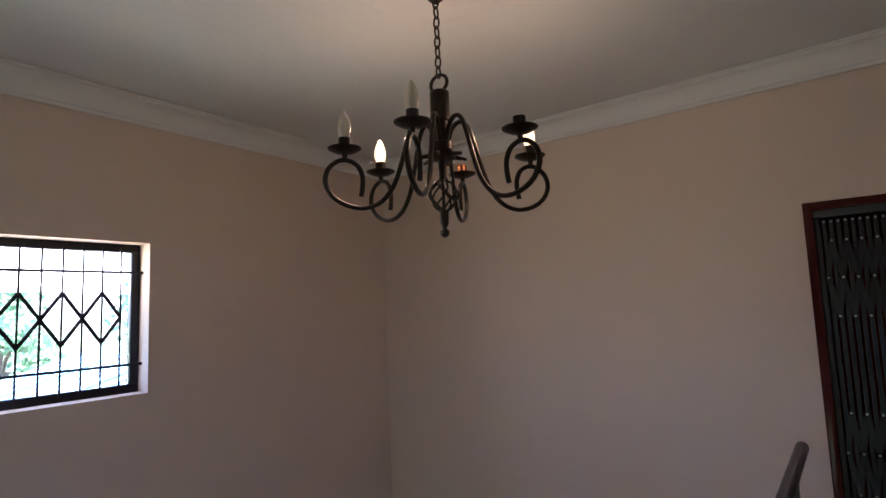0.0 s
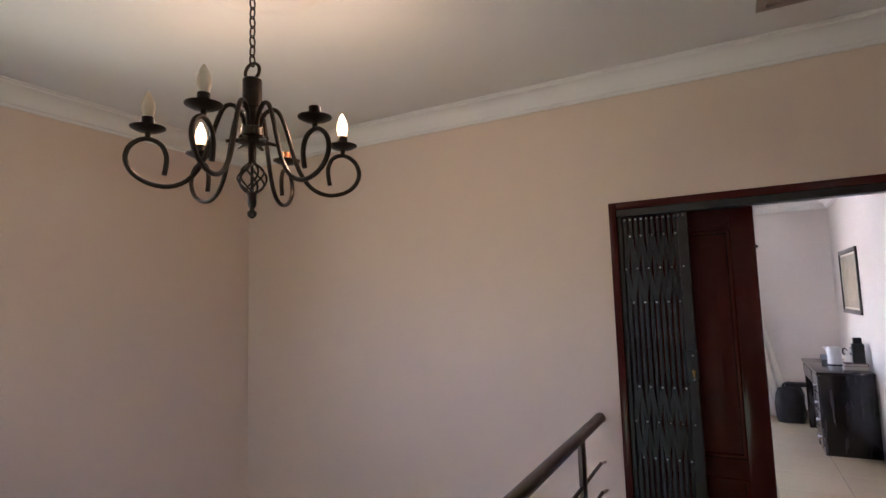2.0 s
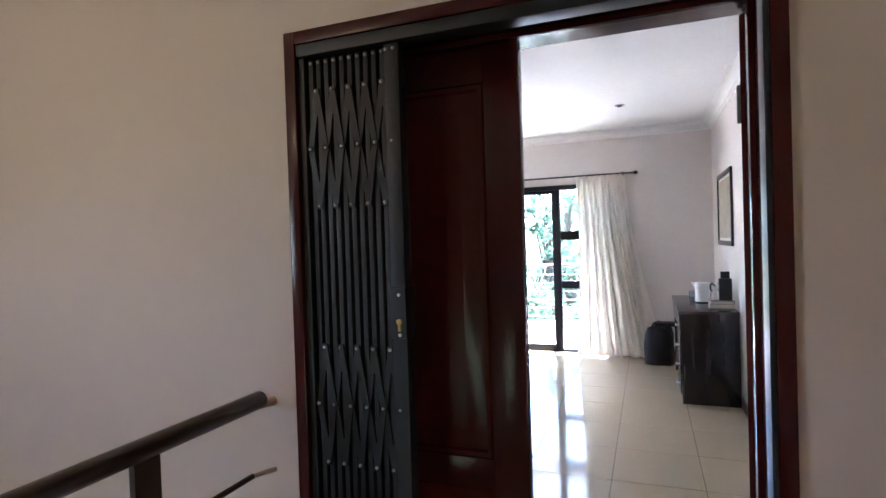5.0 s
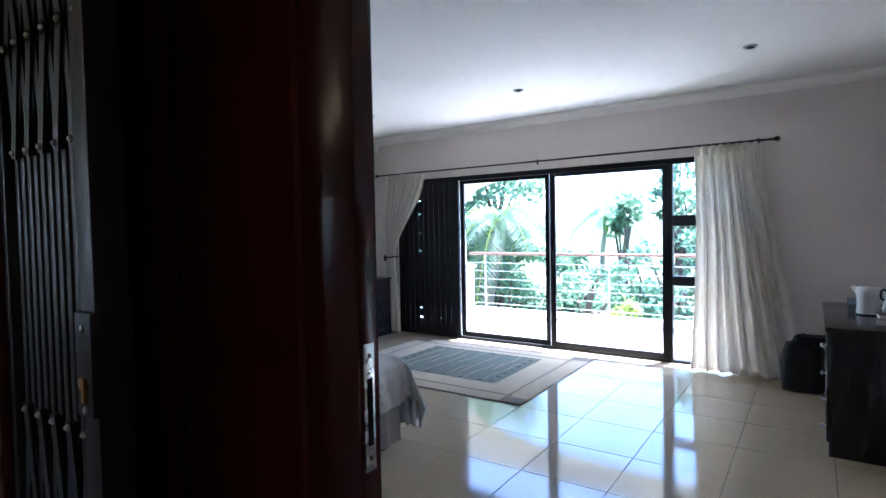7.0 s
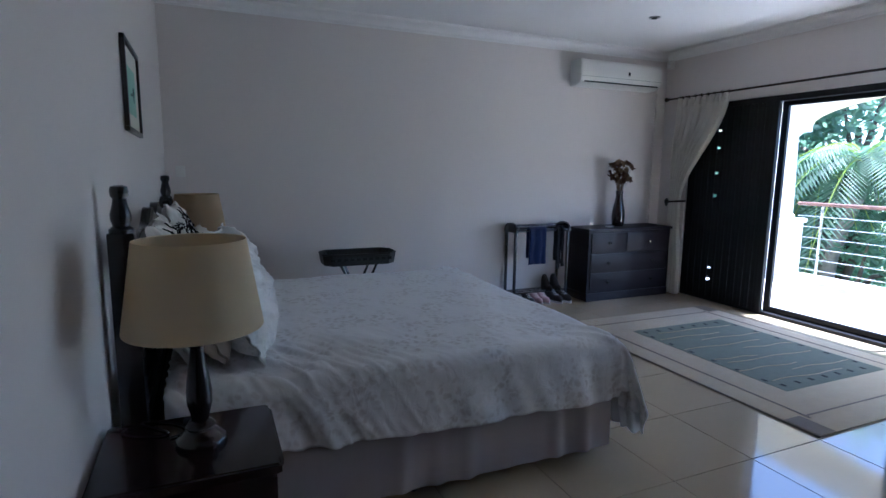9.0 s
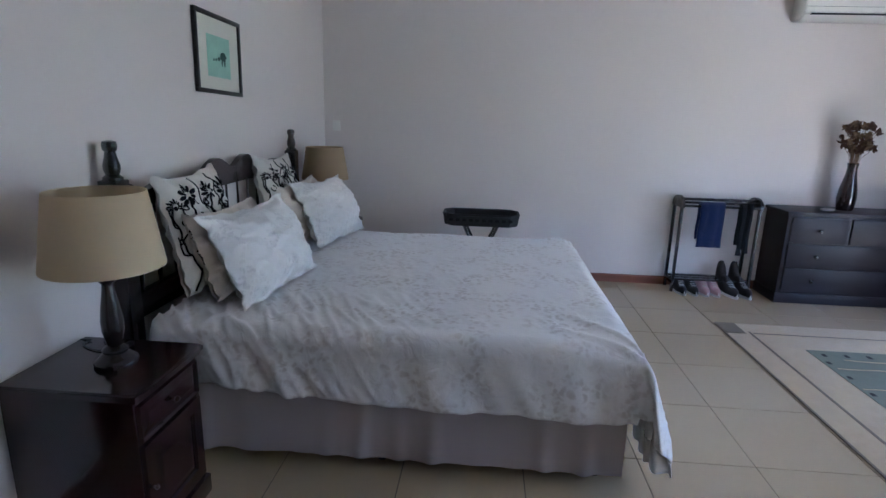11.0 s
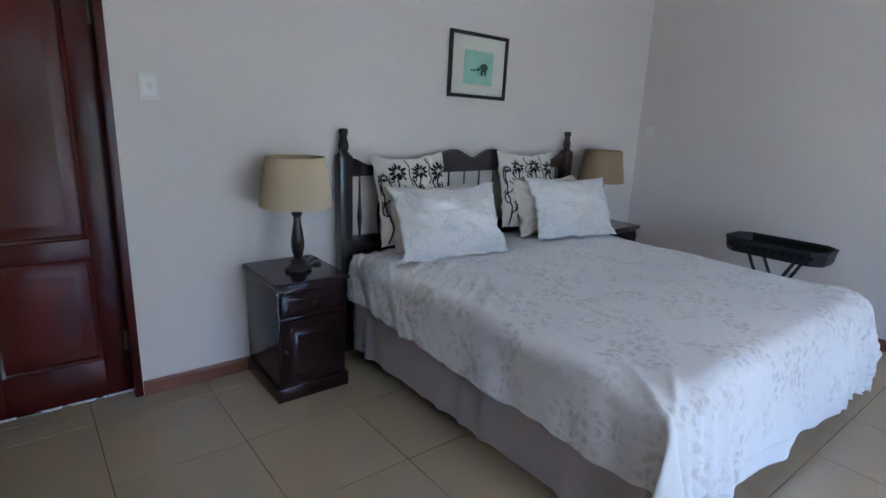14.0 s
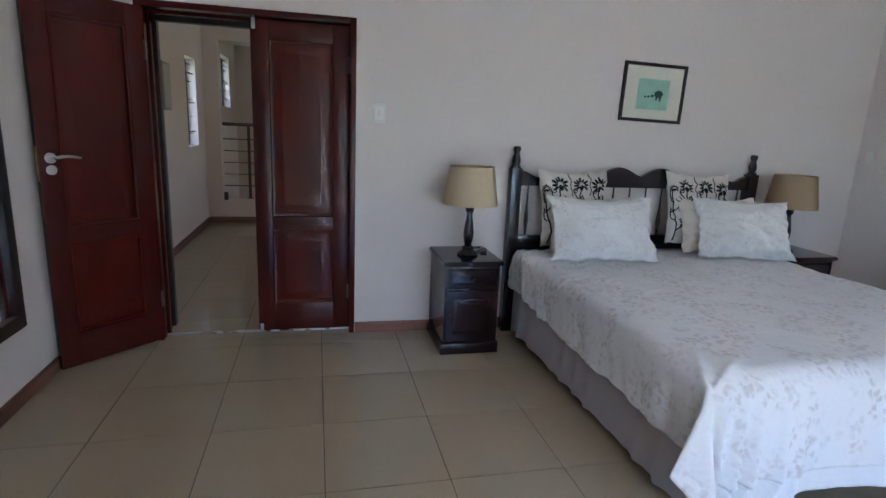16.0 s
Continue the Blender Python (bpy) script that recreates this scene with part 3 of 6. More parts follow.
part("lock_cylinder", lathe(bmesh.new(), [(0.008, 0.0), (0.008, 0.006), (0.005, 0.007)], 12), BRASS, gate, "brass lock cylinder").matrix_basis = pose(0.138, -0.029, 1.232, 90, 0, 0)
part("key_slot", slab(0.134, 0.142, -0.034, -0.029, 1.206, 1.226, 0.001), BRASS, gate, "brass key slot")
for z in (1.304, 1.196):
    part("case_screw", lathe(bmesh.new(), [(0.0055, 0), (0.005, 0.003), (0.002, 0.0045)], 8), STEEL, gate).matrix_basis = pose(0.138, -0.029, z, 90, 0, 0)
bar_mesh = mesh_of("bar", slab(-0.0075, 0.0075, -0.010, 0.010, 0.03, 1.975, 0.002), 40)
xs = [-0.128 + 0.0254 * k for k in range(10)]
for x in xs:
    part("bar", bar_mesh, GATE_STEEL, gate).location = (x, 0, 0)
NARROW, WIDE = [-0.107 + 0.052 * k for k in range(5)], [-0.133 + 0.052 * k for k in range(6)]


def strap(x0, z0, x1, z1, y):
    """A flat bar from rivet to rivet, riveted at its ends."""
    d = Vector((x1 - x0, z1 - z0)).normalized()
    e, n = d * 0.009, Vector((-d.y, d.x)) * 0.009
    o = [(x0 - e.x + n.x, z0 - e.y + n.y), (x0 - e.x - n.x, z0 - e.y - n.y), (x1 + e.x - n.x, z1 + e.y - n.y), (x1 + e.x + n.x, z1 + e.y + n.y)]
    bm = bmesh.new()
    prism(bm, o, "y", y, y + 0.004)
    part("strap", bm, GATE_STEEL, gate)


rivet_mesh = mesh_of("rivet", lathe(bmesh.new(), [(0.0055, 0), (0.005, 0.003), (0.002, 0.0055)], 8), 60)
ZINC = mat("bright_zinc_rivet", (0.58, 0.57, 0.55), 0.35, metal=0.3, var=0.1, bump=0.0)
for top_z, mid_z, low_z in ((1.882, 1.721, 1.556), (1.152, 0.989, 0.822), (0.41, 0.25, 0.09)):
    for k in range(5):
        for z in (top_z, low_z):
            strap(WIDE[k], mid_z, NARROW[k], z, -0.0145)
            strap(WIDE[k + 1], mid_z, NARROW[k], z, -0.0190)
            part("rivet", rivet_mesh, ZINC, gate).matrix_basis = pose(NARROW[k], -0.0185, z, 90, 0, 0)
    for x in WIDE:
        part("rivet", rivet_mesh, ZINC, gate).matrix_basis = pose(x, -0.0185, mid_z, 90, 0, 0)
for x in xs + [0.118, 0.14]:
    part("rivet", rivet_mesh, ZINC, gate).matrix_basis = pose(x, -0.021 if x > 0.11 else -0.0095, 1.966, 90, 0, 0)

# alarm keypad and junction box on the landing wall
keypad = thing("alarm_keypad", 0.90, 2.90, 1.50, "cream plastic alarm keypad on the landing wall", "keypad")
part("body", slab(-0.055, 0.055, -0.028, -0.001, 0.0, 0.10, 0.006), WHITE_PLASTIC, keypad)
part("display", slab(-0.045, 0.045, -0.0295, -0.0275, 0.068, 0.09, 0.001), BLACK_ALU, keypad, "dark display")
for i in range(4):
    for j in range(3):
        part("key", slab(-0.043 + i * 0.022, -0.027 + i * 0.022, -0.031, -0.0275, 0.012 + j * 0.018, 0.024 + j * 0.018, 0.001), PLASTER, keypad)
jbox = thing("junction_box", 0.89, 2.90, 1.355, "small white plastic box below the keypad", "junction box")
part("body", slab(-0.07, 0.07, -0.04, -0.001, 0.0, 0.105, 0.005), WHITE_PLASTIC, jbox)
hall_pic = thing("corridor_picture", HX1, 0.70, 1.47, "small picture in a thin light wooden frame on the corridor wall", "picture")
FRAME_PALE = mat("pale_wood_frame", (0.30, 0.24, 0.17), 0.4, var=0.15, scale=10)
PRINT_PALE = mat("faded_print", (0.5, 0.46, 0.38), 0.6, var=0.2, scale=9, fine=40)
part("frame", slab(-0.018, -0.001, -0.09, 0.20, 0.0, 0.46, 0.003), FRAME_PALE, hall_pic)
part("print", slab(-0.020, -0.017, -0.065, 0.175, 0.025, 0.435, 0), PRINT_PALE, hall_pic)

# trapdoor in the landing's ceiling
HATCH = mat("grey_brown_hatch_paint", (0.36, 0.30, 0.25), 0.6, var=0.06, scale=5, fine=120, bump=0.05)
hatch = thing("ceiling_hatch", 0.22, 2.30, CEIL, "grey-brown painted trapdoor in the landing ceiling", "hatch", kind="structure")
part("panel", slab(-0.20, 0.20, -0.215, 0.215, -0.006, -0.001, 0.001), HATCH, hatch)
for a, b, c, d in ((-0.235, 0.235, -0.246, -0.217), (-0.235, 0.235, 0.217, 0.246), (-0.235, -0.202, -0.217, 0.217), (0.202, 0.235, -0.217, 0.217)):
    part("trim_strip", slab(a, b, c, d, -0.014, -0.001, 0.002), HATCH, hatch)


# ---- sliding door, its gate and curtains ----
slider = thing("sliding_door", (SL0 + SL1) / 2, 8.51, 0, "black aluminium sliding glass door with a side light, half open", "sliding door", kind="structure")
ox = (SL0 + SL1) / 2


def bar_x(name, x0, x1, z0, z1, y0=-0.045, y1=0.045, label=""):
    part(name, slab(x0 - ox, x1 - ox, y0, y1, z0, z1, 0.003), BLACK_ALU, slider, label)


bar_x("head_track", SL0, SL1, SLH - 0.055, SLH)
bar_x("sill_track", SL0, SL1, 0.0, 0.028)
bar_x("jamb", SL0, SL0 + 0.045, 0.028, SLH - 0.055)
bar_x("jamb", SL1 - 0.045, SL1, 0.028, SLH - 0.055)
bar_x("mullion", -0.812, -0.762, 0.028, SLH - 0.055)
for z0, z1 in ((1.41, 1.52), (0.80, 0.895)):
    bar_x("transom", -0.762, SL1 - 0.045, z0, z1, -0.035, 0.035)
for x0, x1, y in ((-2.10, -0.812, -0.02), (-3.37, -2.13, 0.022)):
    a, b = y - 0.016, y + 0.016
    sash = part("sash", slab(x0 - ox, x0 + 0.06 - ox, a, b, 0.03, SLH - 0.057, 0.003), BLACK_ALU, slider)
    part("sash_stile", slab(x1 - 0.05 - ox, x1 - ox, a, b, 0.03, SLH - 0.057, 0.003), BLACK_ALU, slider)
    part("sash_rail", slab(x0 + 0.06 - ox, x1 - 0.05 - ox, a, b, 0.03, 0.085, 0.003), BLACK_ALU, slider)
    part("sash_rail", slab(x0 + 0.06 - ox, x1 - 0.05 - ox, a, b, SLH - 0.10, SLH - 0.057, 0.003), BLACK_ALU, slider)
    if y < 0:
        p = part("pane", slab(x0 + 0.06 - ox, x1 - 0.05 - ox, y - 0.002, y + 0.002, 0.085, SLH - 0.10, 0), GLASS, slider)
        p.visible_shadow = False
part("pull_handle", slab(-2.085 - ox, -2.06 - ox, -0.06, -0.036, 0.98, 1.16, 0.006), BLACK_ALU, slider)
for z0, z1 in ((0.028, 0.80), (0.895, 1.41), (1.52, SLH - 0.055)):
    p = part("pane", slab(-0.762 - ox, SL1 - 0.045 - ox, -0.002, 0.002, z0, z1, 0), GLASS, slider)
    p.visible_shadow = False

trellis = thing("sliding_door_gate", -3.84, 8.455, 0.0, "black steel trellis gate folded beside the sliding door", "security gate")
vb = mesh_of("bar", slab(-0.019, 0.019, -0.007, 0.007, 0.03, 2.04, 0.002), 40)
for k in range(22):
    if k != 8:
        part("bar", vb, BLACK_ALU, trellis).location = (-0.475 + 0.0425 * k, -0.006 * (k % 2), 0)
for z0, z1 in ((0.02, 0.22), (0.245, 0.35), (0.37, 1.12), (1.15, 1.36), (1.385, 1.62), (1.645, 1.80), (1.82, 2.045)):
    for x0, x1 in ((-0.49, 0.49),):
        part("cross_plate", slab(x0, x1, 0.006, 0.012, z0, z1, 0.001), BLACK_ALU, trellis)
part("lead_stile", slab(0.434, 0.495, -0.02, 0.02, 0.02, 2.045, 0.003), BLACK_ALU, trellis)

rod = thing("curtain_rod", -2.25, 8.36, 2.185, "thin black iron curtain rod with finials above the sliding door", "curtain rod")
part("pole", tube(bmesh.new(), [(-2.36, 0, 0), (2.36, 0, 0)], 0.0105, 10), IRON, rod)
for s in (-1, 1):
    f = part("finial", lathe(bmesh.new(), [(0.010, 0), (0.016, 0.006), (0.009, 0.014), (0.022, 0.03), (0.026, 0.042), (0.018, 0.056), (0.006, 0.068)], 14), IRON, rod)
    f.matrix_basis = pose(s * 2.36, 0, 0, 0, 90 * s, 0)
for x in (-2.2, 0.02, 2.25):
    bm = bmesh.new()
    tube(bm, [(x, 0.078, 0.0), (x, 0.0, -0.008), (x, -0.014, 0.0), (x, 0.0, 0.014)], 0.006, 8)
    box(bm, x - 0.012, x + 0.012, 0.074, 0.079, -0.03, 0.03, 0.001)
    part("bracket", bm, IRON, rod)

CURTAIN = mat("cream_curtain_linen", (0.83, 0.79, 0.73), 0.85, var=0.05, scale=5, fine=260, bump=0.12, spec=0.2, sheen=0.2)
cb = CURTAIN.node_tree.nodes["Principled BSDF"]
trl, mixs = CURTAIN.node_tree.nodes.new("ShaderNodeBsdfTranslucent"), CURTAIN.node_tree.nodes.new("ShaderNodeMixShader")
trl.inputs["Color"].default_value = (0.84, 0.79, 0.70, 1)
mixs.inputs["Fac"].default_value = 0.5
CURTAIN.node_tree.links.new(cb.outputs["BSDF"], mixs.inputs[1])
CURTAIN.node_tree.links.new(trl.outputs["BSDF"], mixs.inputs[2])
CURTAIN.node_tree.links.new(mixs.outputs["Shader"], CURTAIN.node_tree.nodes["Material Output"].inputs["Surface"])


def curtain(name, x, label, left, right, folds, depth, seed, top=0.0):
    """left(v), right(v): the two edges from top (0) to hem (1), from the rod down."""
    c = thing(name, x, 8.36, 0.0, label, "curtain")

    def at(u, v):
        a, b = left(v), right(v)
        n = noise.noise(Vector((u * 5, v * 1.2, seed)))
        ph = 2 * math.pi * folds * (u + 0.055 * n * (0.3 + v) + 0.03 * noise.noise(Vector((u * 6, seed, 0))))
        crest = (0.75 + 0.5 * noise.noise(Vector((u * 4, seed, v)))) * math.sin(ph) + 0.25 * math.sin(2.3 * ph + seed) * v
        y = -0.012 - depth * (0.35 + 0.65 * min(1, v * 5)) * (0.55 + 0.45 * crest) * min(1.0, (b - a) / 0.35 + 0.25) - 0.05 * v * abs(math.sin(seed + v))
        z = 2.165 - v * 2.145 + 0.012 * math.sin(ph) * (1 if v < 0.02 else 0) + (0.012 * n if v > 0.98 else 0)
        return (a + (b - a) * (u + 0.008 * math.cos(ph)) - x, y, z)
    cloth = part("cloth", sheet(bmesh.new(), folds * 12, 44, at), CURTAIN, c, smooth=180)
    sol = cloth.modifiers.new("thickness", "SOLIDIFY")
    sol.thickness = 0.003
    for k in range(folds):
        xx = left(0) + (right(0) - left(0)) * (k + 0.5) / folds - x
        ring = [(xx, 0.016 * math.cos(2 * math.pi * q / 12), 2.185 + 0.016 * math.sin(2 * math.pi * q / 12)) for q in range(12)]
        part("ring", tube(bmesh.new(), ring, 0.0025, 6, True), IRON, c)
        part("pleat", slab(xx - 0.016, xx + 0.016, -0.045, -0.012, 2.09, 2.175, 0.008), CURTAIN, c)
    return c


def smooth01(f):
    f = max(0.0, min(1.0, f))
    return f * f * (3 - 2 * f)


curtain("curtain", -0.25, "long cream pleated curtain hanging free from the rod", lambda v: -0.54 + 0.03 * math.sin(4 * v), lambda v: 0.02 + 0.40 * v ** 1.4, 8, 0.12, 3.0)


def tied_right(v):
    if v < 0.52:
        return -3.80 - 0.50 * smooth01(v / 0.52) ** 1.15
    return -4.30 + 0.07 * smooth01((v - 0.52) / 0.4)


tied = curtain("tied_curtain", -4.3, "cream pleated curtain drawn aside by a dark tie-back", lambda v: -4.46 + 0.02 * math.sin(3 * v), tied_right, 8, 0.085, 8.0)
bm = bmesh.new()
loop = [(-0.07 + 0.115 * math.cos(2 * math.pi * q / 24), -0.055 + 0.085 * math.sin(2 * math.pi * q / 24), 1.05 + 0.012 * math.cos(2 * math.pi * q / 24)) for q in range(24)]
tube(bm, loop, 0.010, 8, True)
part("tie_back", bm, BLACK_ALU, tied, "dark tie-back with a tassel knot")
bm = bmesh.new()
lathe(bm, [(0.004, -0.05), (0.018, -0.03), (0.014, -0.01), (0.026, 0.0), (0.02, 0.02), (0.008, 0.035)], 12, (-0.10, -0.15, 1.05))
part("knot", bm, BLACK_ALU, tied)

# ---- rug ----
RUG_CREAM = mat("cream_woven_wool", (0.44, 0.345, 0.205), 0.95, var=0.1, scale=14, fine=420, bump=0.6, spec=0.1, sheen=0.2)
RUG_TAUPE = mat("taupe_woven_wool", (0.20, 0.165, 0.125), 0.95, var=0.1, scale=14, fine=420, bump=0.6, spec=0.1)
RUG_GREEN = mat("grey_green_woven_wool", (0.165, 0.175, 0.13), 0.95, var=0.12, scale=14, fine=420, bump=0.6, spec=0.1)
RUG_DARK = mat("dark_woven_wool", (0.035, 0.035, 0.03), 0.95, var=0.1, scale=14, fine=420, bump=0.5, spec=0.1)
rug = thing("rug", -2.635, 7.30, 0.001, "cream and grey-green woven rug with thin stripes and small squares", "rug")
RW, RD = 1.135, 0.86
part("weave", slab(-RW, RW, -RD, RD, 0.0, 0.010, 0.003), RUG_CREAM, rug)
part("edging", slab(-RW, RW, -RD - 0.012, -RD, 0.0, 0.009, 0.002), RUG_TAUPE, rug, "brown bound edge")
part("edging", slab(-RW, RW, RD, RD + 0.012, 0.0, 0.009, 0.002), RUG_TAUPE, rug, "brown bound edge")
for s in (-1, 1):
    part("border_line", slab(-RW + 0.16, RW - 0.16, s * (RD - 0.165) - 0.008, s * (RD - 0.165) + 0.008, 0.010, 0.012, 0), RUG_TAUPE, rug)
    part("border_line", slab(s * (RW - 0.19) - 0.006, s * (RW - 0.19) + 0.006, -RD + 0.18, RD - 0.18, 0.010, 0.012, 0), RUG_TAUPE, rug)
    for t in (-1, 1):
        part("corner_patch", slab(min(s * RW, s * (RW - 0.20)), max(s * RW, s * (RW - 0.20)), min(t * RD, t * (RD - 0.13)), max(t * RD, t * (RD - 0.13)), 0.0102, 0.0122, 0), RUG_TAUPE, rug, "taupe corner patch")
F = 0.0102
part("field", slab(-0.695, 0.675, -0.46, 0.58, F, F + 0.002, 0), RUG_GREEN, rug, "grey-green middle field")
for k, (xx, y0, y1) in enumerate(((-0.56, -0.30, 0.50), (-0.43, -0.42, 0.22), (-0.30, -0.10, 0.55), (-0.16, -0.44, 0.36), (-0.02, 0.05, 0.54), (0.09, -0.40, -0.02), (0.17, -0.36, 0.48), (0.31, -0.44, 0.12), (0.42, -0.05, 0.54), (0.52, -0.38, 0.30))):
    part("stripe", tube(bmesh.new(), [(xx + 0.010 * math.sin(0.9 * q + k) + 0.004 * q, y0 + (y1 - y0) * q / 10, F + 0.002) for q in range(11)], 0.0042, 5), RUG_CREAM, rug, "thin cream woven stripe")
for k in range(7):
    for xx in (0.60, -0.62):
        part("square", slab(xx - 0.02, xx + 0.02, -0.40 + 0.14 * k, -0.375 + 0.14 * k, F + 0.002, F + 0.0035, 0), RUG_DARK, rug)
for k in range(6):
    for yy in (-0.425, 0.545):
        part("square", slab(-0.52 + 0.2 * k, -0.485 + 0.2 * k, yy - 0.012, yy + 0.012, F + 0.002, F + 0.0035, 0), RUG_DARK, rug)

# ---- bed ----
def cloth_mat(name, base, pattern=None, fade=0.5, scale=9.0):
    """Cotton with a soft leafy print."""
    m = mat(name, base, 0.85, var=0.02, scale=3, fine=500, bump=0.08, spec=0.15, sheen=0.25)
    if pattern:
        t = m.node_tree
        n, link = t.nodes, t.links.new
        b = n["Principled BSDF"]
        old = b.inputs["Base Color"].links[0].from_socket
        co = n.new("ShaderNodeTexCoord")
        blobs, leaf, ramp, ramp2, mul, mix = n.new("ShaderNodeTexNoise"), n.new("ShaderNodeTexVoronoi"), n.new("ShaderNodeMapRange"), n.new("ShaderNodeMapRange"), n.new("ShaderNodeMath"), n.new("ShaderNodeMix")
        link(co.outputs["Object"], blobs.inputs["Vector"])
        warp = n.new("ShaderNodeVectorMath")
        warp.operation = "MULTIPLY_ADD"
        wob = n.new("ShaderNodeTexNoise")
        wob.inputs["Scale"].default_value = scale * 2
        link(co.outputs["Object"], wob.inputs["Vector"])
        link(wob.outputs["Color"], warp.inputs[0])
        warp.inputs[1].default_value = (0.07, 0.07, 0.07)
        link(co.outputs["Object"], warp.inputs[2])
        link(warp.outputs[0], leaf.inputs["Vector"])
        blobs.inputs["Scale"].default_value, blobs.inputs["Detail"].default_value = scale * 0.55, 3
        leaf.inputs["Scale"].default_value = scale * 3.2
        for r, lo, hi, src in ((ramp, 0.42, 0.58, blobs.outputs["Fac"]), (ramp2, 0.55, 0.25, leaf.outputs["Distance"])):
            r.inputs["From Min"].default_value, r.inputs["From Max"].default_value = lo, hi
            link(src, r.inputs["Value"])
        mul.operation = "MULTIPLY"
        link(ramp.outputs["Result"], mul.inputs[0])
        link(ramp2.outputs["Result"], mul.inputs[1])
        sc = n.new("ShaderNodeMath")
        sc.operation = "MULTIPLY"
        link(mul.outputs[0], sc.inputs[0])
        sc.inputs[1].default_value = fade
        mix.data_type = "RGBA"
        link(sc.outputs[0], mix.inputs["Factor"])
        link(old, mix.inputs["A"])
        mix.inputs["B"].default_value = (*pattern, 1)
        link(mix.outputs["Result"], b.inputs["Base Color"])
    t = m.node_tree
    n, link = t.nodes, t.links.new
    b = n["Principled BSDF"]
    crumple, relief, where = n.new("ShaderNodeTexNoise"), n.new("ShaderNodeBump"), n.new("ShaderNodeTexCoord")
    crumple.inputs["Scale"].default_value, crumple.inputs["Detail"].default_value = 13.0, 4.0
    crumple.inputs["Distortion"].default_value, crumple.inputs["Roughness"].default_value = 1.6, 0.45
    link(where.outputs["Object"], crumple.inputs["Vector"])
    relief.inputs["Strength"].default_value, relief.inputs["Distance"].default_value = 0.27, 0.015
    link(crumple.outputs["Fac"], relief.inputs["Height"])
    link(b.inputs["Normal"].links[0].from_socket, relief.inputs["Normal"])
    link(relief.outputs["Normal"], b.inputs["Normal"])
    return m


DUVET = cloth_mat("white_floral_cotton", (0.76, 0.745, 0.735), (0.47, 0.42, 0.39), 0.6, 9.0)
PILLOW_W = cloth_mat("white_pillow_cotton", (0.77, 0.75, 0.72), (0.52, 0.50, 0.49), 0.45, 13.0)
PILLOW_C = cloth_mat("cream_pillow_cotton", (0.66, 0.58, 0.49))
PRINTED = cloth_mat("cream_cushion_cotton", (0.68, 0.63, 0.55))
BLACK_PRINT = mat("black_flock_print", (0.012, 0.012, 0.016), 0.9, var=0.1, scale=20, bump=0.1, spec=0.1)
VALANCE = mat("mauve_grey_valance_cloth", (0.44, 0.39, 0.38), 0.9, var=0.015, scale=2, fine=300, bump=0.15, spec=0.1, sheen=0.2)
MATTRESS = mat("mattress_ticking", (0.6, 0.6, 0.62), 0.9, var=0.04, scale=9, fine=200)
BX0, BX1, BY0, BY1, BTOP = -3.68, -1.80, 3.36, 5.28, 0.60
bed = thing("bed", (BX0 + BX1) / 2, BY0, 0, "king-size bed with dark wooden headboard and pale valance", "bed")
bx = (BX0 + BX1) / 2
hw = (BX1 - BX0) / 2
part("box_spring", slab(-hw + 0.02, hw - 0.02, 0.02, BY1 - BY0 - 0.02, 0.09, 0.33, 0.02), VALANCE, bed)
part("mattress", slab(-hw, hw, 0.0, BY1 - BY0, 0.33, BTOP - 0.012, 0.05), MATTRESS, bed, "white quilted mattress")


def valance(p0, p1, n, seed):
    """A gathered strip of cloth along one side of the base."""
    p0, p1 = Vector(p0), Vector(p1)
    d = (p1 - p0)
    out = Vector((d.y, -d.x, 0)).normalized()

    def at(u, v):
        s = u + 0.012 * (v - 0.5) * noise.noise(Vector((u * 6, seed, 8)))
        c = math.sin(2 * math.pi * n * s + 5.0 * noise.noise(Vector((s * 4, seed, 0))))
        g = (0.5 + 0.5 * c) ** 2.2 * (0.007 + 0.018 * v) * max(0.15, 0.6 + 1.0 * noise.noise(Vector((s * 5, seed, 4))))
        g += 0.012 * v * noise.noise(Vector((s * 9, 3.1, seed)))
        q = p0 + d * u + out * (0.006 + g)
        return (q.x, q.y, 0.345 - 0.29 * v + (0.006 * noise.noise(Vector((u * 20, seed, 5))) if v > 0.95 else 0))
    return sheet(bmesh.new(), int(n * 12), 8, at)


LEN = BY1 - BY0
for a, b, n, s in (((hw, LEN, 0), (hw, 0.02, 0), 10, 1.0), ((-hw, LEN, 0), (hw, LEN, 0), 9, 2.0), ((-hw, 0.02, 0), (-hw, LEN, 0), 10, 3.0)):
    part("valance", valance(b if s == 1.0 else a, a if s == 1.0 else b, n, s), VALANCE, bed, smooth=180)
for x in (-hw + 0.08, 0.0, hw - 0.08):
    for y in (0.12, 0.93, LEN - 0.09):
        part("leg", lathe(bmesh.new(), [(0.022, 0.0), (0.026, 0.01), (0.03, 0.085), (0.03, 0.10)], 14, (x, y, 0)), BLACK_ALU, bed, "black plastic bed foot")

# headboard
HBY = 3.275 - BY0
for s in (-1, 1):
    x = s * 0.957
    post = part("post", slab(x - 0.038, x + 0.038, HBY - 0.038, HBY + 0.038, 0.0, 1.175, 0.005), DARKWOOD, bed)
    prof = [(0.036, 1.175), (0.036, 1.185), (0.024, 1.195), (0.030, 1.215), (0.030, 1.232), (0.022, 1.262), (0.019, 1.28), (0.025, 1.288), (0.027, 1.303), (0.024, 1.318), (0.010, 1.322)]
    part("finial", lathe(bmesh.new(), prof, 20, (x, HBY, 0)), DARKWOOD, post, "turned finial")


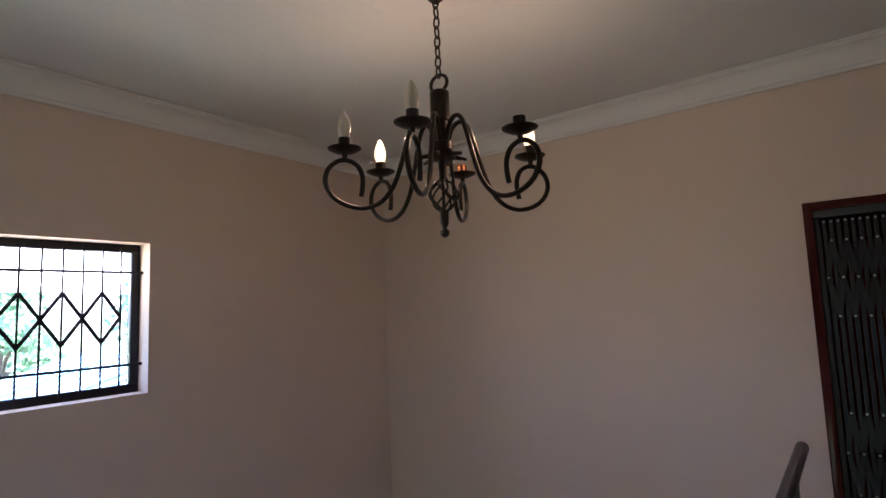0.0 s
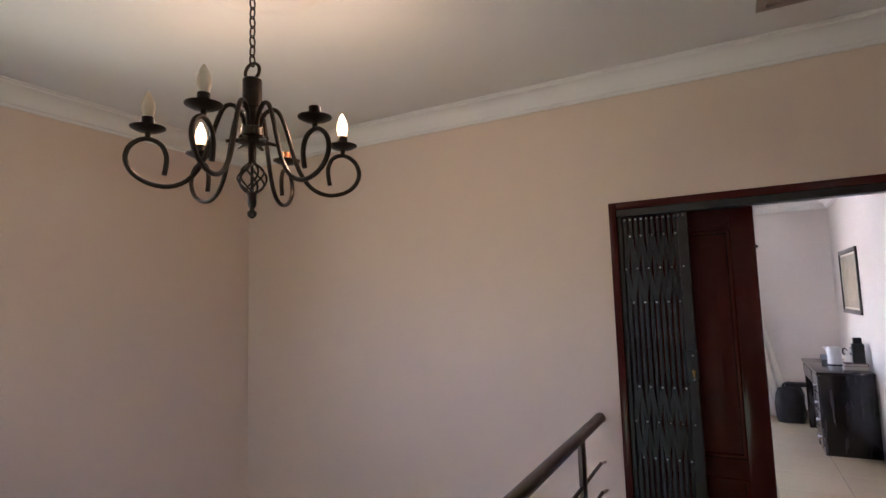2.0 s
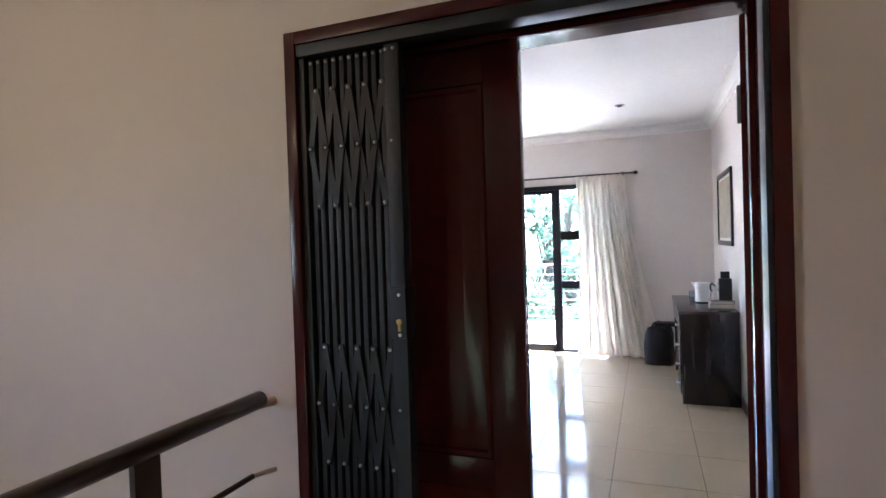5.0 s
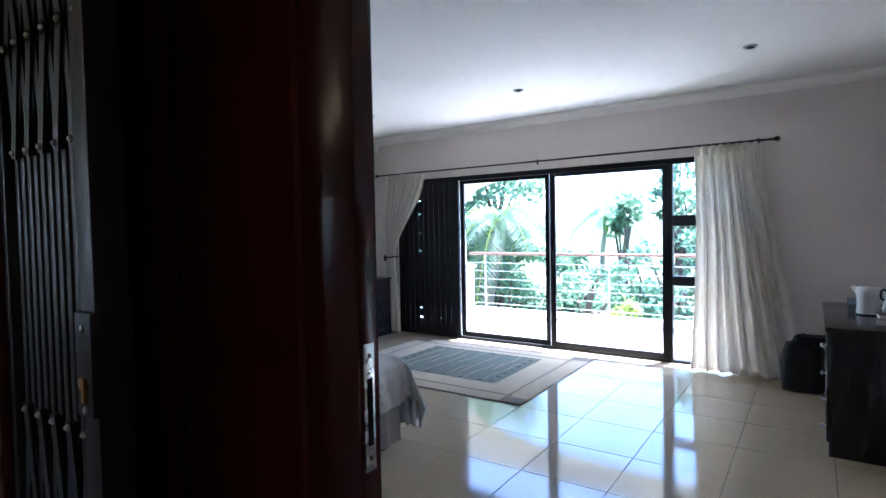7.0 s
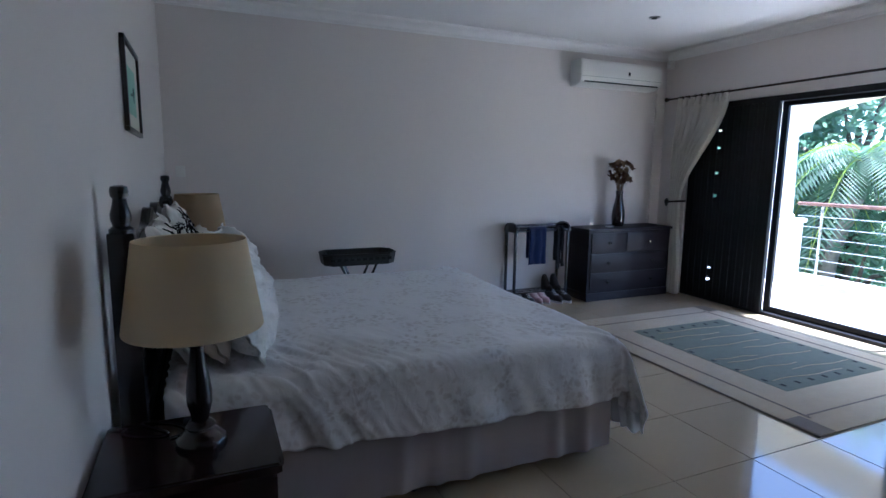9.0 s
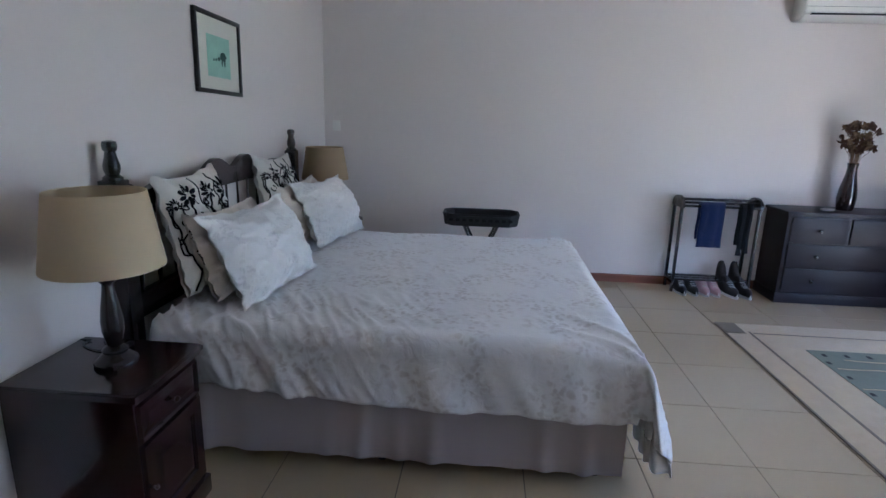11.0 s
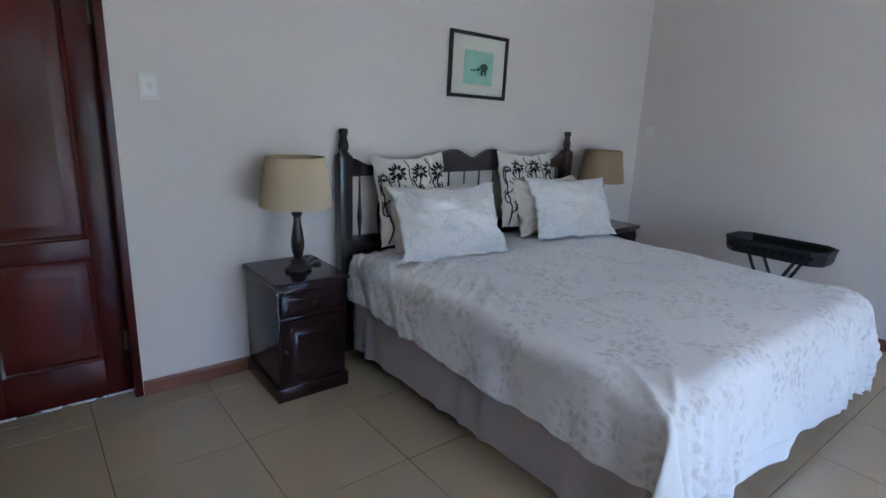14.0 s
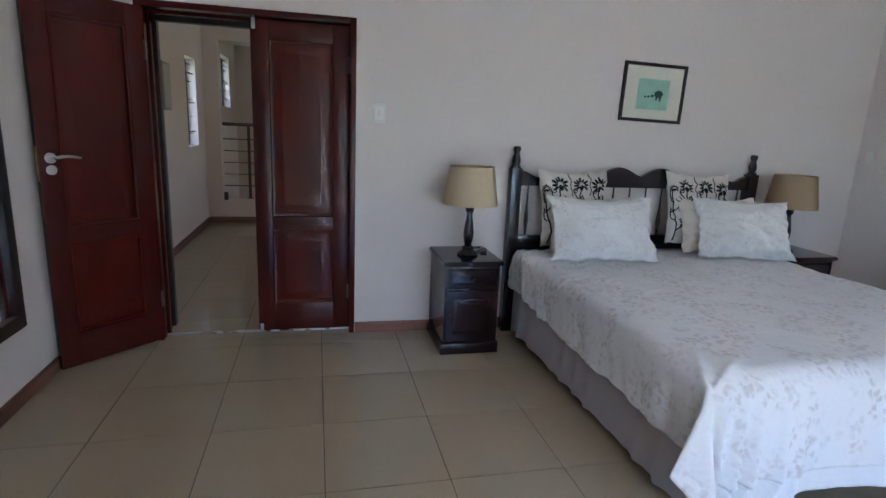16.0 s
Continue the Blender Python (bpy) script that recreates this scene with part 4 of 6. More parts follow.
def crest(x):
    """Height of the headboard's upper edge."""
    a = abs(x)
    hump = 0.075 * math.exp(-((a - 0.17) / 0.13) ** 2)
    return 1.125 + hump + 0.018 * math.exp(-((a - 0.62) / 0.12) ** 2) + 0.035 * smooth01((a - 0.8) / 0.12) - 0.012 * math.exp(-((a - 0.78) / 0.06) ** 2)


top = [(-0.919 + 1.838 * k / 72, crest(-0.919 + 1.838 * k / 72)) for k in range(73)]
bm = bmesh.new()
prism(bm, [(0.919, 1.055), (-0.919, 1.055)] + top, "y", HBY - 0.018, HBY + 0.018)
part("crest_rail", bm, DARKWOOD_X, bed, "scalloped crest rail")
part("lower_rail", slab(-0.919, 0.919, HBY - 0.018, HBY + 0.018, 0.60, 0.705, 0.004), DARKWOOD_X, bed)
part("bottom_rail", slab(-0.919, 0.919, HBY - 0.015, HBY + 0.015, 0.25, 0.40, 0.004), DARKWOOD_X, bed)
spindle_mesh = mesh_of("spindle", lathe(bmesh.new(), [(0.006, 0.700), (0.008, 0.72), (0.011, 0.76), (0.0155, 0.81), (0.012, 0.86), (0.008, 0.92), (0.006, 1.0), (0.0055, 1.06)], 12), 60)
for k in range(14):
    part("spindle", spindle_mesh, DARKWOOD, bed).location = (-0.855 + 1.71 * k / 13, HBY, 0)

# duvet
duvet = thing("duvet", bx, 3.50, BTOP, "white duvet with a faint grey floral print, hanging over the bed", "duvet")
DL, DW = 5.33 - 3.50, hw + 0.015


def duvet_at(u, v):
    """u across the bed, v from the pillows to past the foot."""
    side_far, side_near = 0.24, 0.26
    a = -(DW + side_far) + u * (2 * DW + side_far + side_near)
    b = v * (DL + 0.58) - 0.14
    near = a > 0
    da, db = max(0.0, abs(a) - DW + 0.06), max(0.0, b - DL + 0.09)

    def over(d, R):
        """Distance out and down for cloth that runs d past the edge's start."""
        if d < R * math.pi / 2:
            return R * math.sin(d / R), R * (1 - math.cos(d / R))
        return R, R + d - R * math.pi / 2
    oa, za = over(da, 0.07)
    ob, zb = over(db, 0.095)
    x = math.copysign(min(abs(a), DW - 0.06) + oa, a) if da else a
    y = (min(b, DL - 0.09) + ob) if db else b
    z = -max(za, zb)
    both = min(max(0, za - 0.03), max(0, zb - 0.03))
    out = math.copysign(1.0, a)
    edge = smooth01((b - DL + 0.5) / 0.5)
    if both > 0:
        ang = math.atan2(da, db)
        sw = math.sin(10 * ang + 1.5 * noise.noise(Vector((ang * 2, 3, out))))
        z -= both * (0.22 + 0.06 * sw)
        flare = 1.0 if near else 0.4
        x += out * both * (0.30 + 0.28 * sw) * flare
        y += 0.055 * min(1, (zb - 0.03) / 0.3) + both * (0.14 - 0.22 * sw) * flare
    elif za > 0.03:
        f = min(1, (za - 0.03) / 0.2)
        head = 1 - smooth01((b - 0.15) / 0.75)
        slant = b - 0.55 * za
        wav = math.sin(slant * 30 + 5 * noise.noise(Vector((slant * 2.5, 1, out)))) * (0.35 + 0.65 * head)
        x += out * (0.013 * f * wav + 0.014 * f + 0.022 * f * noise.noise(Vector((slant * 6, 0.3, out))))
        x += out * 0.010 * f * edge * math.sin(b * 46 - za * 9)
        rib = noise.noise(Vector((slant * 15, za * 3.5, out + 4.0)))
        x += out * 0.016 * f * max(0.0, 1 - abs(rib) * 3.5) * smooth01((1.1 - b) / 0.7)
        z -= 0.035 * f * smooth01(b / DL) - 0.03 * f * (1 - smooth01(b / 0.5))
        z += 0.008 * f * noise.noise(Vector((b * 13, 4.4, out)))
    elif zb > 0.03:
        f = min(1, (zb - 0.03) / 0.3)
        close = smooth01((abs(a) - DW + 0.55) / 0.5)
        tilt = abs(a) - 0.25 * zb * close
        y += 0.022 * f * math.sin(a * 11 + 2 * noise.noise(Vector((a * 3, 5, 0)))) * (1 - close) + 0.055 * f + 0.02 * f * noise.noise(Vector((a * 7, 9, b)))
        pleat = math.sin(tilt * 40 + 2.2 * noise.noise(Vector((tilt * 6, 2, out))))
        y += f * close * (0.075 * (1 - abs(pleat)) ** 1.3 - 0.02)
        z += 0.012 * f * noise.noise(Vector((a * 9, 2.2, 0)))
    p = Vector((a, b, 0))
    z += 0.011 * noise.noise(p * 1.9) + 0.004 * noise.noise(p * 5.0) + 0.002 * noise.noise(p * 17.0)
    flat = 1 - min(1, (za + zb) / 0.06)
    crease = noise.noise(Vector((a * 4 + b * 2, b * 12 - a * 3, 2.0)))
    z += 0.0025 * max(0.0, 1 - abs(crease) * 3) * smooth01((DL * 0.8 - b) / 0.9)
    small = noise.noise(Vector((a * 13 - b * 9, b * 15 + a * 5, 6.0)))
    z += 0.0012 * max(0.0, 1 - abs(small) * 4) * flat * smooth01((DL * 0.7 - b) / 0.8)
    pull = noise.noise(Vector((a * 5 - b * 3, b * 17 - a * 8, 7.0)))
    if near and a > DW - 0.6:
        z += 0.018 * max(0.0, 1 - abs(pull) * 4) * smooth01((a - DW + 0.6) / 0.3) * smooth01((1.2 - b) / 0.8) * (1 if za < 0.05 else 0.3)
    corner = math.hypot(abs(a) - DW + 0.02, b - DL + 0.02)
    if za + zb < 0.05 and corner < 0.4:
        fan = math.atan2(DL + 0.1 - b, DW + 0.1 - abs(a))
        z += 0.026 * (1 - corner / 0.4) * ((1 - abs(math.sin(fan * 9 + 0.4))) ** 1.5 - 0.3)
    return (x, y, z + 0.012)


HEM = cloth_mat("plain_white_hem_cotton", (0.77, 0.765, 0.765))
cov = part("cover", sheet(bmesh.new(), 230, 205, lambda u, v: duvet_at(u, v * 0.962)), DUVET, duvet, smooth=180)
hem = part("hem", sheet(bmesh.new(), 230, 8, lambda u, v: Vector(duvet_at(u, 0.958 + v * 0.042)) - Vector((0, 0.008, 0.003))), HEM, duvet, "plain white hem along the foot", smooth=180)
hem.modifiers.new("thickness", "SOLIDIFY").thickness = 0.006
sol = cov.modifiers.new("thickness", "SOLIDIFY")
sol.thickness, sol.offset = 0.012, -1


def pillow_surface(w, h, t, u, v, side, seed, flange):
    """Point of a stuffed cushion; u, v from -1 to 1."""
    e = 1 - flange
    uu, vv = min(1, abs(u) / e), min(1, abs(v) / e)
    puff = max(0.0, (1 - uu ** 2.4) * (1 - vv ** 2.4)) ** 0.55
    x = w / 2 * u * (1 - 0.085 * (1 - v * v)) + 0.016 * noise.noise(Vector((v * 2.5, u, seed)))
    z = h / 2 * v * (1 - (0.13 if v > 0 else 0.04) * (1 - u * u))
    p = Vector((u * 2, v * 2, seed + side))
    wr = 0.020 * noise.noise(p * 1.8) + 0.009 * noise.noise(p * 5)
    wr += 0.014 * max(0, 1 - 5 * abs(noise.noise(Vector((u * 2 + seed, v * 5, 1.3))))) * (uu + vv) / 2
    ang = math.atan2(v, u)
    gather = math.sin(ang * 16 + 5 * noise.noise(Vector((ang * 1.5, seed, side)))) * smooth01((max(uu, vv) - 0.45) / 0.5) * (0.4 + noise.noise(Vector((ang * 2, seed, 3))))
    y = side * (t / 2 * puff + 0.003 + 0.011 * gather * (1 if max(uu, vv) < 0.97 else 0.3)) + wr * (0.3 + puff)
    edge = max(0, max(uu, vv) - 0.93)
    return (x, y + 0.035 * edge * 10 * noise.noise(Vector((u * 5, v * 5, seed))), z + 0.014 * noise.noise(Vector((u * 3, v * 2, seed))))


def pillow(name, x, y, z, w, h, t, lean, turn, roll, material, label, seed, flange=0.0):
    c = thing(name, x, y, z, label, "pillow")
    c.matrix_world = pose(x, y, z, lean, roll, turn)
    bm = bmesh.new()
    n = 48
    for side in (1, -1):
        sheet(bm, n, n, lambda u, v: Vector(pillow_surface(w, h, t, 2 * u - 1, 2 * v - 1, side, seed, flange)) + Vector((0, 0, h / 2)))
    part("cover", bm, material, c, smooth=180)
    return c


def cushion_print(c, w, h, t, seed):
    """Black stems, curls and flowers that lie on the cushion's front."""
    rnd = random.Random(seed)

    def on(u, v):
        q = pillow_surface(w, h, t, max(-0.97, min(0.97, u)), max(-0.97, min(0.97, v)), 1, seed, 0.0)
        return Vector((q[0], q[1] + 0.0045, q[2] + h / 2))

    def stroke(pts, r):
        bm = bmesh.new()
        tube(bm, [on(u, v) for u, v in pts], r, 5)
        part("printed_stem", bm, BLACK_PRINT, c, smooth=60)

    def leaf(bm, cu, cv, a, r0, r1, wide):
        ring = []
        for q in range(9):
            b = 2 * math.pi * q / 9
            uu, vv = (r0 + r1) / 2 + (r1 - r0) / 2 * math.cos(b), wide * math.sin(b)
            ring.append(bm.verts.new(on(cu + uu * math.cos(a) - vv * math.sin(a), cv + uu * math.sin(a) + vv * math.cos(a))))
        m = bm.verts.new(on(cu + (r0 + r1) / 2 * math.cos(a), cv + (r0 + r1) / 2 * math.sin(a)) + Vector((0, 0.001, 0)))
        for q in range(9):
            bm.faces.new((ring[q], ring[(q + 1) % 9], m))

    def petal_flower(cu, cv, s):
        bm = bmesh.new()
        for k in range(9):
            leaf(bm, cu, cv, math.pi * (-0.2 + 1.4 * k / 8), 0.28 * s, (1.0 - 0.12 * (k % 2)) * s, 0.14 * s)
        leaf(bm, cu, cv - 0.1 * s, -math.pi / 2, -0.1 * s, 0.55 * s, 0.26 * s)
        part("printed_flower", bm, BLACK_PRINT, c)

    def sprig(cu, cv, s):
        bm = bmesh.new()
        for k in range(3):
            for sg in (-1, 1):
                leaf(bm, cu, cv + 0.55 * s * k, math.pi / 2 - sg * 0.9, 0.08 * s, 0.55 * s, 0.1 * s)
        leaf(bm, cu, cv + 1.6 * s, math.pi / 2, 0.0, 0.45 * s, 0.11 * s)
        part("printed_sprig", bm, BLACK_PRINT, c)

    def curl(cu, cv, s, sg):
        turns = [q / 20 for q in range(21)]
        stroke([(cu + sg * s * (1 - 0.8 * f) * math.cos(1.2 - 7.5 * f), cv + s * (1 - 0.8 * f) * math.sin(1.2 - 7.5 * f)) for f in turns], 0.0034)

    for cu, top, s in ((-0.64, 0.56, 0.27), (-0.08, 0.62, 0.25), (0.52, 0.60, 0.25), (0.88, 0.50, 0.12)):
        sway = rnd.uniform(0.05, 0.1)
        petal_flower(cu, top, s)
        stem = [(cu + sway * math.sin(4.5 * f + cu), top - 0.4 * s - (top + 0.95 - 0.4 * s) * f) for f in [q / 20 for q in range(21)]]
        stroke(stem, 0.0046)
        for k, (f, sg) in enumerate(((0.22, 1), (0.38, -1), (0.58, 1), (0.78, -1))):
            u0, v0 = stem[int(f * 20)]
            arc = [(u0 + sg * 0.17 * math.sin(1.5 * g), v0 - 0.05 + 0.30 * g - 0.05 * math.sin(3 * g)) for g in [q / 10 for q in range(11)]]
            stroke(arc, 0.004)
            curl(arc[-1][0] - sg * 0.07, arc[-1][1], 0.075, sg)
    for cu, cv, s in ((-0.36, 0.02, 0.11), (0.22, 0.12, 0.11), (0.74, -0.1, 0.1), (-0.84, -0.2, 0.1), (0.22, -0.6, 0.11), (-0.4, -0.75, 0.1)):
        sprig(cu, cv, s)
    for cu, cv, s in ((-0.74, -0.42, 0.17), (-0.05, -0.38, 0.17), (0.62, -0.5, 0.17)):
        petal_flower(cu, cv, s)
    for uu in (-0.36, 0.22):
        stroke([(uu + 0.015 * math.sin(q), 0.95 - 0.62 * q / 14) for q in range(15)], 0.003)


pa = pillow("printed_cushion", -2.20, 3.44, 0.665, 0.53, 0.53, 0.15, 13, 1, 1.5, PRINTED, "cream cushion with black flower print leaning on the headboard", 1.0)
pb = pillow("printed_cushion", -3.17, 3.44, 0.665, 0.53, 0.53, 0.15, 13, -2, -1.5, PRINTED, "cream cushion with black flower print leaning on the headboard", 2.0)
for c, s in ((pa, 1.0), (pb, 2.0)):
    c["group"] = "printed cushions"
    cushion_print(c, 0.53, 0.53, 0.15, s)
for x, turn, roll, s in ((-2.26, -3, -1, 4.0), (-3.28, -5, 1.5, 5.0)):
    p = pillow("cream_pillow", x, 3.57, 0.635, 0.62, 0.40, 0.18, 20, turn, roll, PILLOW_C, "plain cream pillow between the cushion and a white pillow", s)
    p["group"] = "cream pillows"
for x, turn, roll, s in ((-2.27, -7, 0.5, 6.0), (-3.35, -9, -1.5, 7.0)):
    p = pillow("white_pillow", x, 3.74, 0.625, 0.71, 0.44, 0.25, 27, turn, roll, PILLOW_W, "white pillow with faint floral print and a flat border", s, 0.07)
    p["group"] = "white pillows"


# ---- bedside tables and lamps ----
NIGHT = mat("dark_mahogany_cabinet", (0.022, 0.008, 0.009), 0.17, var=0.3, scale=3, fine=40, bump=0.02, stretch=(7, 7, 0.8), coat=0.25, spec=0.4)
NIGHT_X = mat("dark_mahogany_cabinet_across", (0.022, 0.008, 0.009), 0.15, var=0.3, scale=3, fine=40, bump=0.02, stretch=(0.8, 7, 7), coat=0.25, spec=0.4)


def raised_front(bm, x0, x1, z0, z1, y, inset, depth):
    """A moulded front lying in a plane of constant y, towards +y."""
    rings = []
    for i, d in ((0, 0.0), (0.004, depth), (inset, depth), (inset + 0.006, depth - 0.008), (inset + 0.014, depth - 0.008), (inset + 0.034, depth - 0.001), (inset + 0.038, depth - 0.001)):
        rings.append([bm.verts.new(p) for p in ((x0 + i, y + d, z0 + i), (x1 - i, y + d, z0 + i), (x1 - i, y + d, z1 - i), (x0 + i, y + d, z1 - i))])
    for r0, r1 in zip(rings, rings[1:]):
        for k in range(4):
            bm.faces.new((r0[k], r0[(k + 1) % 4], r1[(k + 1) % 4], r1[k]))
    bm.faces.new(rings[-1])
    return bm


def bedside(x, y):
    t = thing("bedside_table", x, y, 0, "glossy dark mahogany bedside table with one drawer and a door", "bedside table", group="bedside tables")
    w, d = 0.18, 0.43
    part("plinth", slab(-w - 0.012, w + 0.012, 0.0, d + 0.014, 0.0, 0.075, 0.004), NIGHT_X, t)
    part("body", slab(-w, w, 0.0, d, 0.075, 0.585, 0.003), NIGHT, t)
    bm = bmesh.new()
    prism(bm, [(-w - 0.016, 0), (w + 0.016, 0), (w + 0.016, d + 0.022), (w - 0.008, d + 0.022), (w - 0.02, d + 0.03), (-w + 0.02, d + 0.03), (-w + 0.008, d + 0.022), (-w - 0.016, d + 0.022)], "z", 0.585, 0.616)
    bmesh.ops.bevel(bm, geom=[e for e in bm.edges if abs(e.verts[0].co.z - e.verts[1].co.z) < 1e-5], offset=0.007, segments=3, affect="EDGES")
    part("top", bm, NIGHT_X, t)
    dr = part("drawer", raised_front(bmesh.new(), -w + 0.012, w - 0.012, 0.435, 0.565, d, 0.006, 0.012), NIGHT_X, t, smooth=20)
    kn = part("knob", lathe(bmesh.new(), [(0.005, 0), (0.005, 0.01), (0.011, 0.016), (0.009, 0.024), (0.003, 0.026)], 12), IRON, dr, "small dark metal knob")
    kn.matrix_basis = pose(0, d + 0.011, 0.50, -90, 0, 0)
    do = part("cabinet_door", raised_front(bmesh.new(), -w + 0.012, w - 0.012, 0.095, 0.425, d, 0.05, 0.012), NIGHT, t, smooth=20)
    kn = part("knob", lathe(bmesh.new(), [(0.004, 0), (0.004, 0.008), (0.008, 0.013), (0.006, 0.02), (0.002, 0.021)], 12), IRON, do, "small dark metal knob")
    kn.matrix_basis = pose(w - 0.035, d + 0.011, 0.27, -90, 0, 0)
    return t


ns_a = bedside(-1.405, 3.225)
copy_thing(ns_a, pose(-4.01, 3.225, 0))



def shade_mat(name, c):
    m = mat(name, c, 0.8, var=0.04, scale=6, fine=350, bump=0.15, spec=0.15)
    t = m.node_tree
    tr, mx = t.nodes.new("ShaderNodeBsdfTranslucent"), t.nodes.new("ShaderNodeMixShader")
    tr.inputs["Color"].default_value, mx.inputs["Fac"].default_value = (c[0], c[1] * 0.97, c[2] * 0.9, 1), 0.35
    t.links.new(t.nodes["Principled BSDF"].outputs["BSDF"], mx.inputs[1])
    t.links.new(tr.outputs["BSDF"], mx.inputs[2])
    t.links.new(mx.outputs["Shader"], t.nodes["Material Output"].inputs["Surface"])
    return m


SHADE = shade_mat("cream_linen_lampshade", (0.74, 0.62, 0.42))
SHADE_TAN = shade_mat("tan_linen_lampshade", (0.50, 0.37, 0.23))


def table_lamp(x, y, z, shade, tone):
    t = thing("table_lamp", x, y, z, f"table lamp with dark turned stem and {tone} linen shade", "table lamp", group="bedside lamps")
    prof = [(0.066, 0), (0.068, 0.008), (0.064, 0.018), (0.052, 0.026), (0.036, 0.042), (0.040, 0.05), (0.034, 0.058), (0.022, 0.066), (0.024, 0.08), (0.033, 0.115), (0.034, 0.15), (0.028, 0.20), (0.020, 0.245), (0.017, 0.275), (0.024, 0.282), (0.028, 0.30), (0.030, 0.312), (0.016, 0.318), (0.012, 0.33), (0.012, 0.375)]
    part("stem", lathe(bmesh.new(), prof, 28), DARKWOOD, t, "turned near-black wooden stem")
    part("lamp_holder", lathe(bmesh.new(), [(0.015, 0.37), (0.018, 0.38), (0.018, 0.42), (0.014, 0.425)], 14), WHITE_PLASTIC, t)
    part("bulb", lathe(bmesh.new(), [(0.012, 0.42), (0.014, 0.43), (0.028, 0.46), (0.028, 0.475), (0.018, 0.50), (0.004, 0.507)], 14), BULB_OFF, t)
    bm = bmesh.new()
    segs = 48
    rings = []
    for r, zz in ((0.177, 0.333), (0.178, 0.336), (0.141, 0.572), (0.140, 0.575), (0.137, 0.573), (0.174, 0.335)):
        rings.append([bm.verts.new((r * math.cos(2 * math.pi * k / segs), r * math.sin(2 * math.pi * k / segs), zz)) for k in range(segs)])
    for a, b in zip(rings, rings[1:] + rings[:1]):
        for k in range(segs):
            bm.faces.new((a[k], a[(k + 1) % segs], b[(k + 1) % segs], b[k]))
    part("shade", bm, shade, t, f"tapered {tone} linen shade")
    for k in range(3):
        a = 2 * math.pi * k / 3
        part("shade_wire", tube(bmesh.new(), [(0.012 * math.cos(a), 0.012 * math.sin(a), 0.378), (0.08 * math.cos(a), 0.08 * math.sin(a), 0.36), (0.174 * math.cos(a), 0.174 * math.sin(a), 0.337)], 0.002, 5), STEEL, t)
    return t


table_lamp(-1.412, 3.482, 0.616, SHADE, "cream")
table_lamp(-3.93, 3.45, 0.616, SHADE_TAN, "tan")
cord = thing("lamp_cord", -1.5, 3.40, 0.617, "thin black lamp cord with an inline switch on the bedside table", "cord")
pts = [(0.07 * math.cos(0.4 * k) * (1 - 0.02 * k) - 0.03, 0.05 * math.sin(0.55 * k) - 0.004 * k, 0.003) for k in range(22)]
part("wire", tube(bmesh.new(), pts + [(-0.06, -0.12, 0.004), (-0.07, -0.168, 0.0), (-0.072, -0.172, -0.2)], 0.0028, 6), BLACK_ALU, cord)
part("switch", slab(-0.055, -0.015, 0.03, 0.05, 0.0, 0.014, 0.004), BLACK_ALU, cord)


# ---- pictures, switch, air conditioner ----
MOUNT = mat("off_white_card", (0.70, 0.68, 0.58), 0.8, var=0.02, scale=4, bump=0.01)
PRINT_GREEN = mat("pale_green_print", (0.36, 0.60, 0.47), 0.7, var=0.12, scale=12, fine=60, bump=0.0)
PRINT_DARK = mat("dark_green_ink", (0.03, 0.09, 0.07), 0.7, var=0.2, scale=20, bump=0.0)
FRAME_BLACK = mat("black_brown_picture_frame", (0.02, 0.014, 0.012), 0.35, var=0.2, scale=10, fine=80, coat=0.2)


def picture(name, label, w, h, border, mount, inner):
    """Hangs in a plane of constant y, facing +y, its origin at the middle of the back."""
    t = thing(name, 0, 0, 0, label, "picture")
    hw2, hh = w / 2, h / 2
    for a, b, c, d in ((-hw2, hw2, hh - border, hh), (-hw2, hw2, -hh, -hh + border), (-hw2, -hw2 + border, -hh + border, hh - border), (hw2 - border, hw2, -hh + border, hh - border)):
        part("frame", slab(a, b, 0.002, 0.022, c, d, 0.003), FRAME_BLACK, t)
    part("mount", slab(-hw2 + border, hw2 - border, 0.003, 0.010, -hh + border, hh - border, 0), mount, t, "plain card mount")
    part("print", slab(inner[0], inner[1], 0.010, 0.0115, inner[2], inner[3], 0), inner[4], t)
    return t


pic_bed = picture("picture_over_bed", "pale green print in a black frame above the headboard", 0.50, 0.405, 0.022, MOUNT, (-0.125, 0.125, -0.115, 0.095, PRINT_GREEN))
pic_bed.matrix_world = pose(-2.80, WY0 + 0.001, 1.727, 0, -1.2, 0)


def blot(x, z, w, h):
    bm = bmesh.new()
    ring = [bm.verts.new((x + w * math.cos(2 * math.pi * k / 14) * (1 + 0.15 * math.sin(3 * k)), 0.0125, z + h * math.sin(2 * math.pi * k / 14))) for k in range(14)]
    bm.faces.new(ring)
    part("ink_shape", bm, PRINT_DARK, pic_bed)


for x, z, w, h in ((-0.045, -0.005, 0.034, 0.024), (0.005, -0.02, 0.014, 0.010), (0.035, -0.026, 0.010, 0.008), (0.060, -0.028, 0.009, 0.007), (-0.06, -0.035, 0.008, 0.022), (-0.03, -0.035, 0.007, 0.02)):
    blot(x, z, w, h)
FADED = mat("faded_landscape_print", (0.42, 0.36, 0.27), 0.6, var=0.3, scale=3, fine=12, bump=0.0)
pic_east = picture("picture_over_desk", "tall faded print in a dark frame above the desk", 0.96, 0.70, 0.045, MOUNT, (-0.40, 0.40, -0.28, 0.28, FADED))
pic_east.matrix_world = pose(WX1 - 0.001, 7.36, 1.669, 0, 0, 90)
mirror = thing("wall_mirror", WX1 - 0.001, 4.35, 0.95, "mirror in a dark wooden frame beside the open door", "mirror")
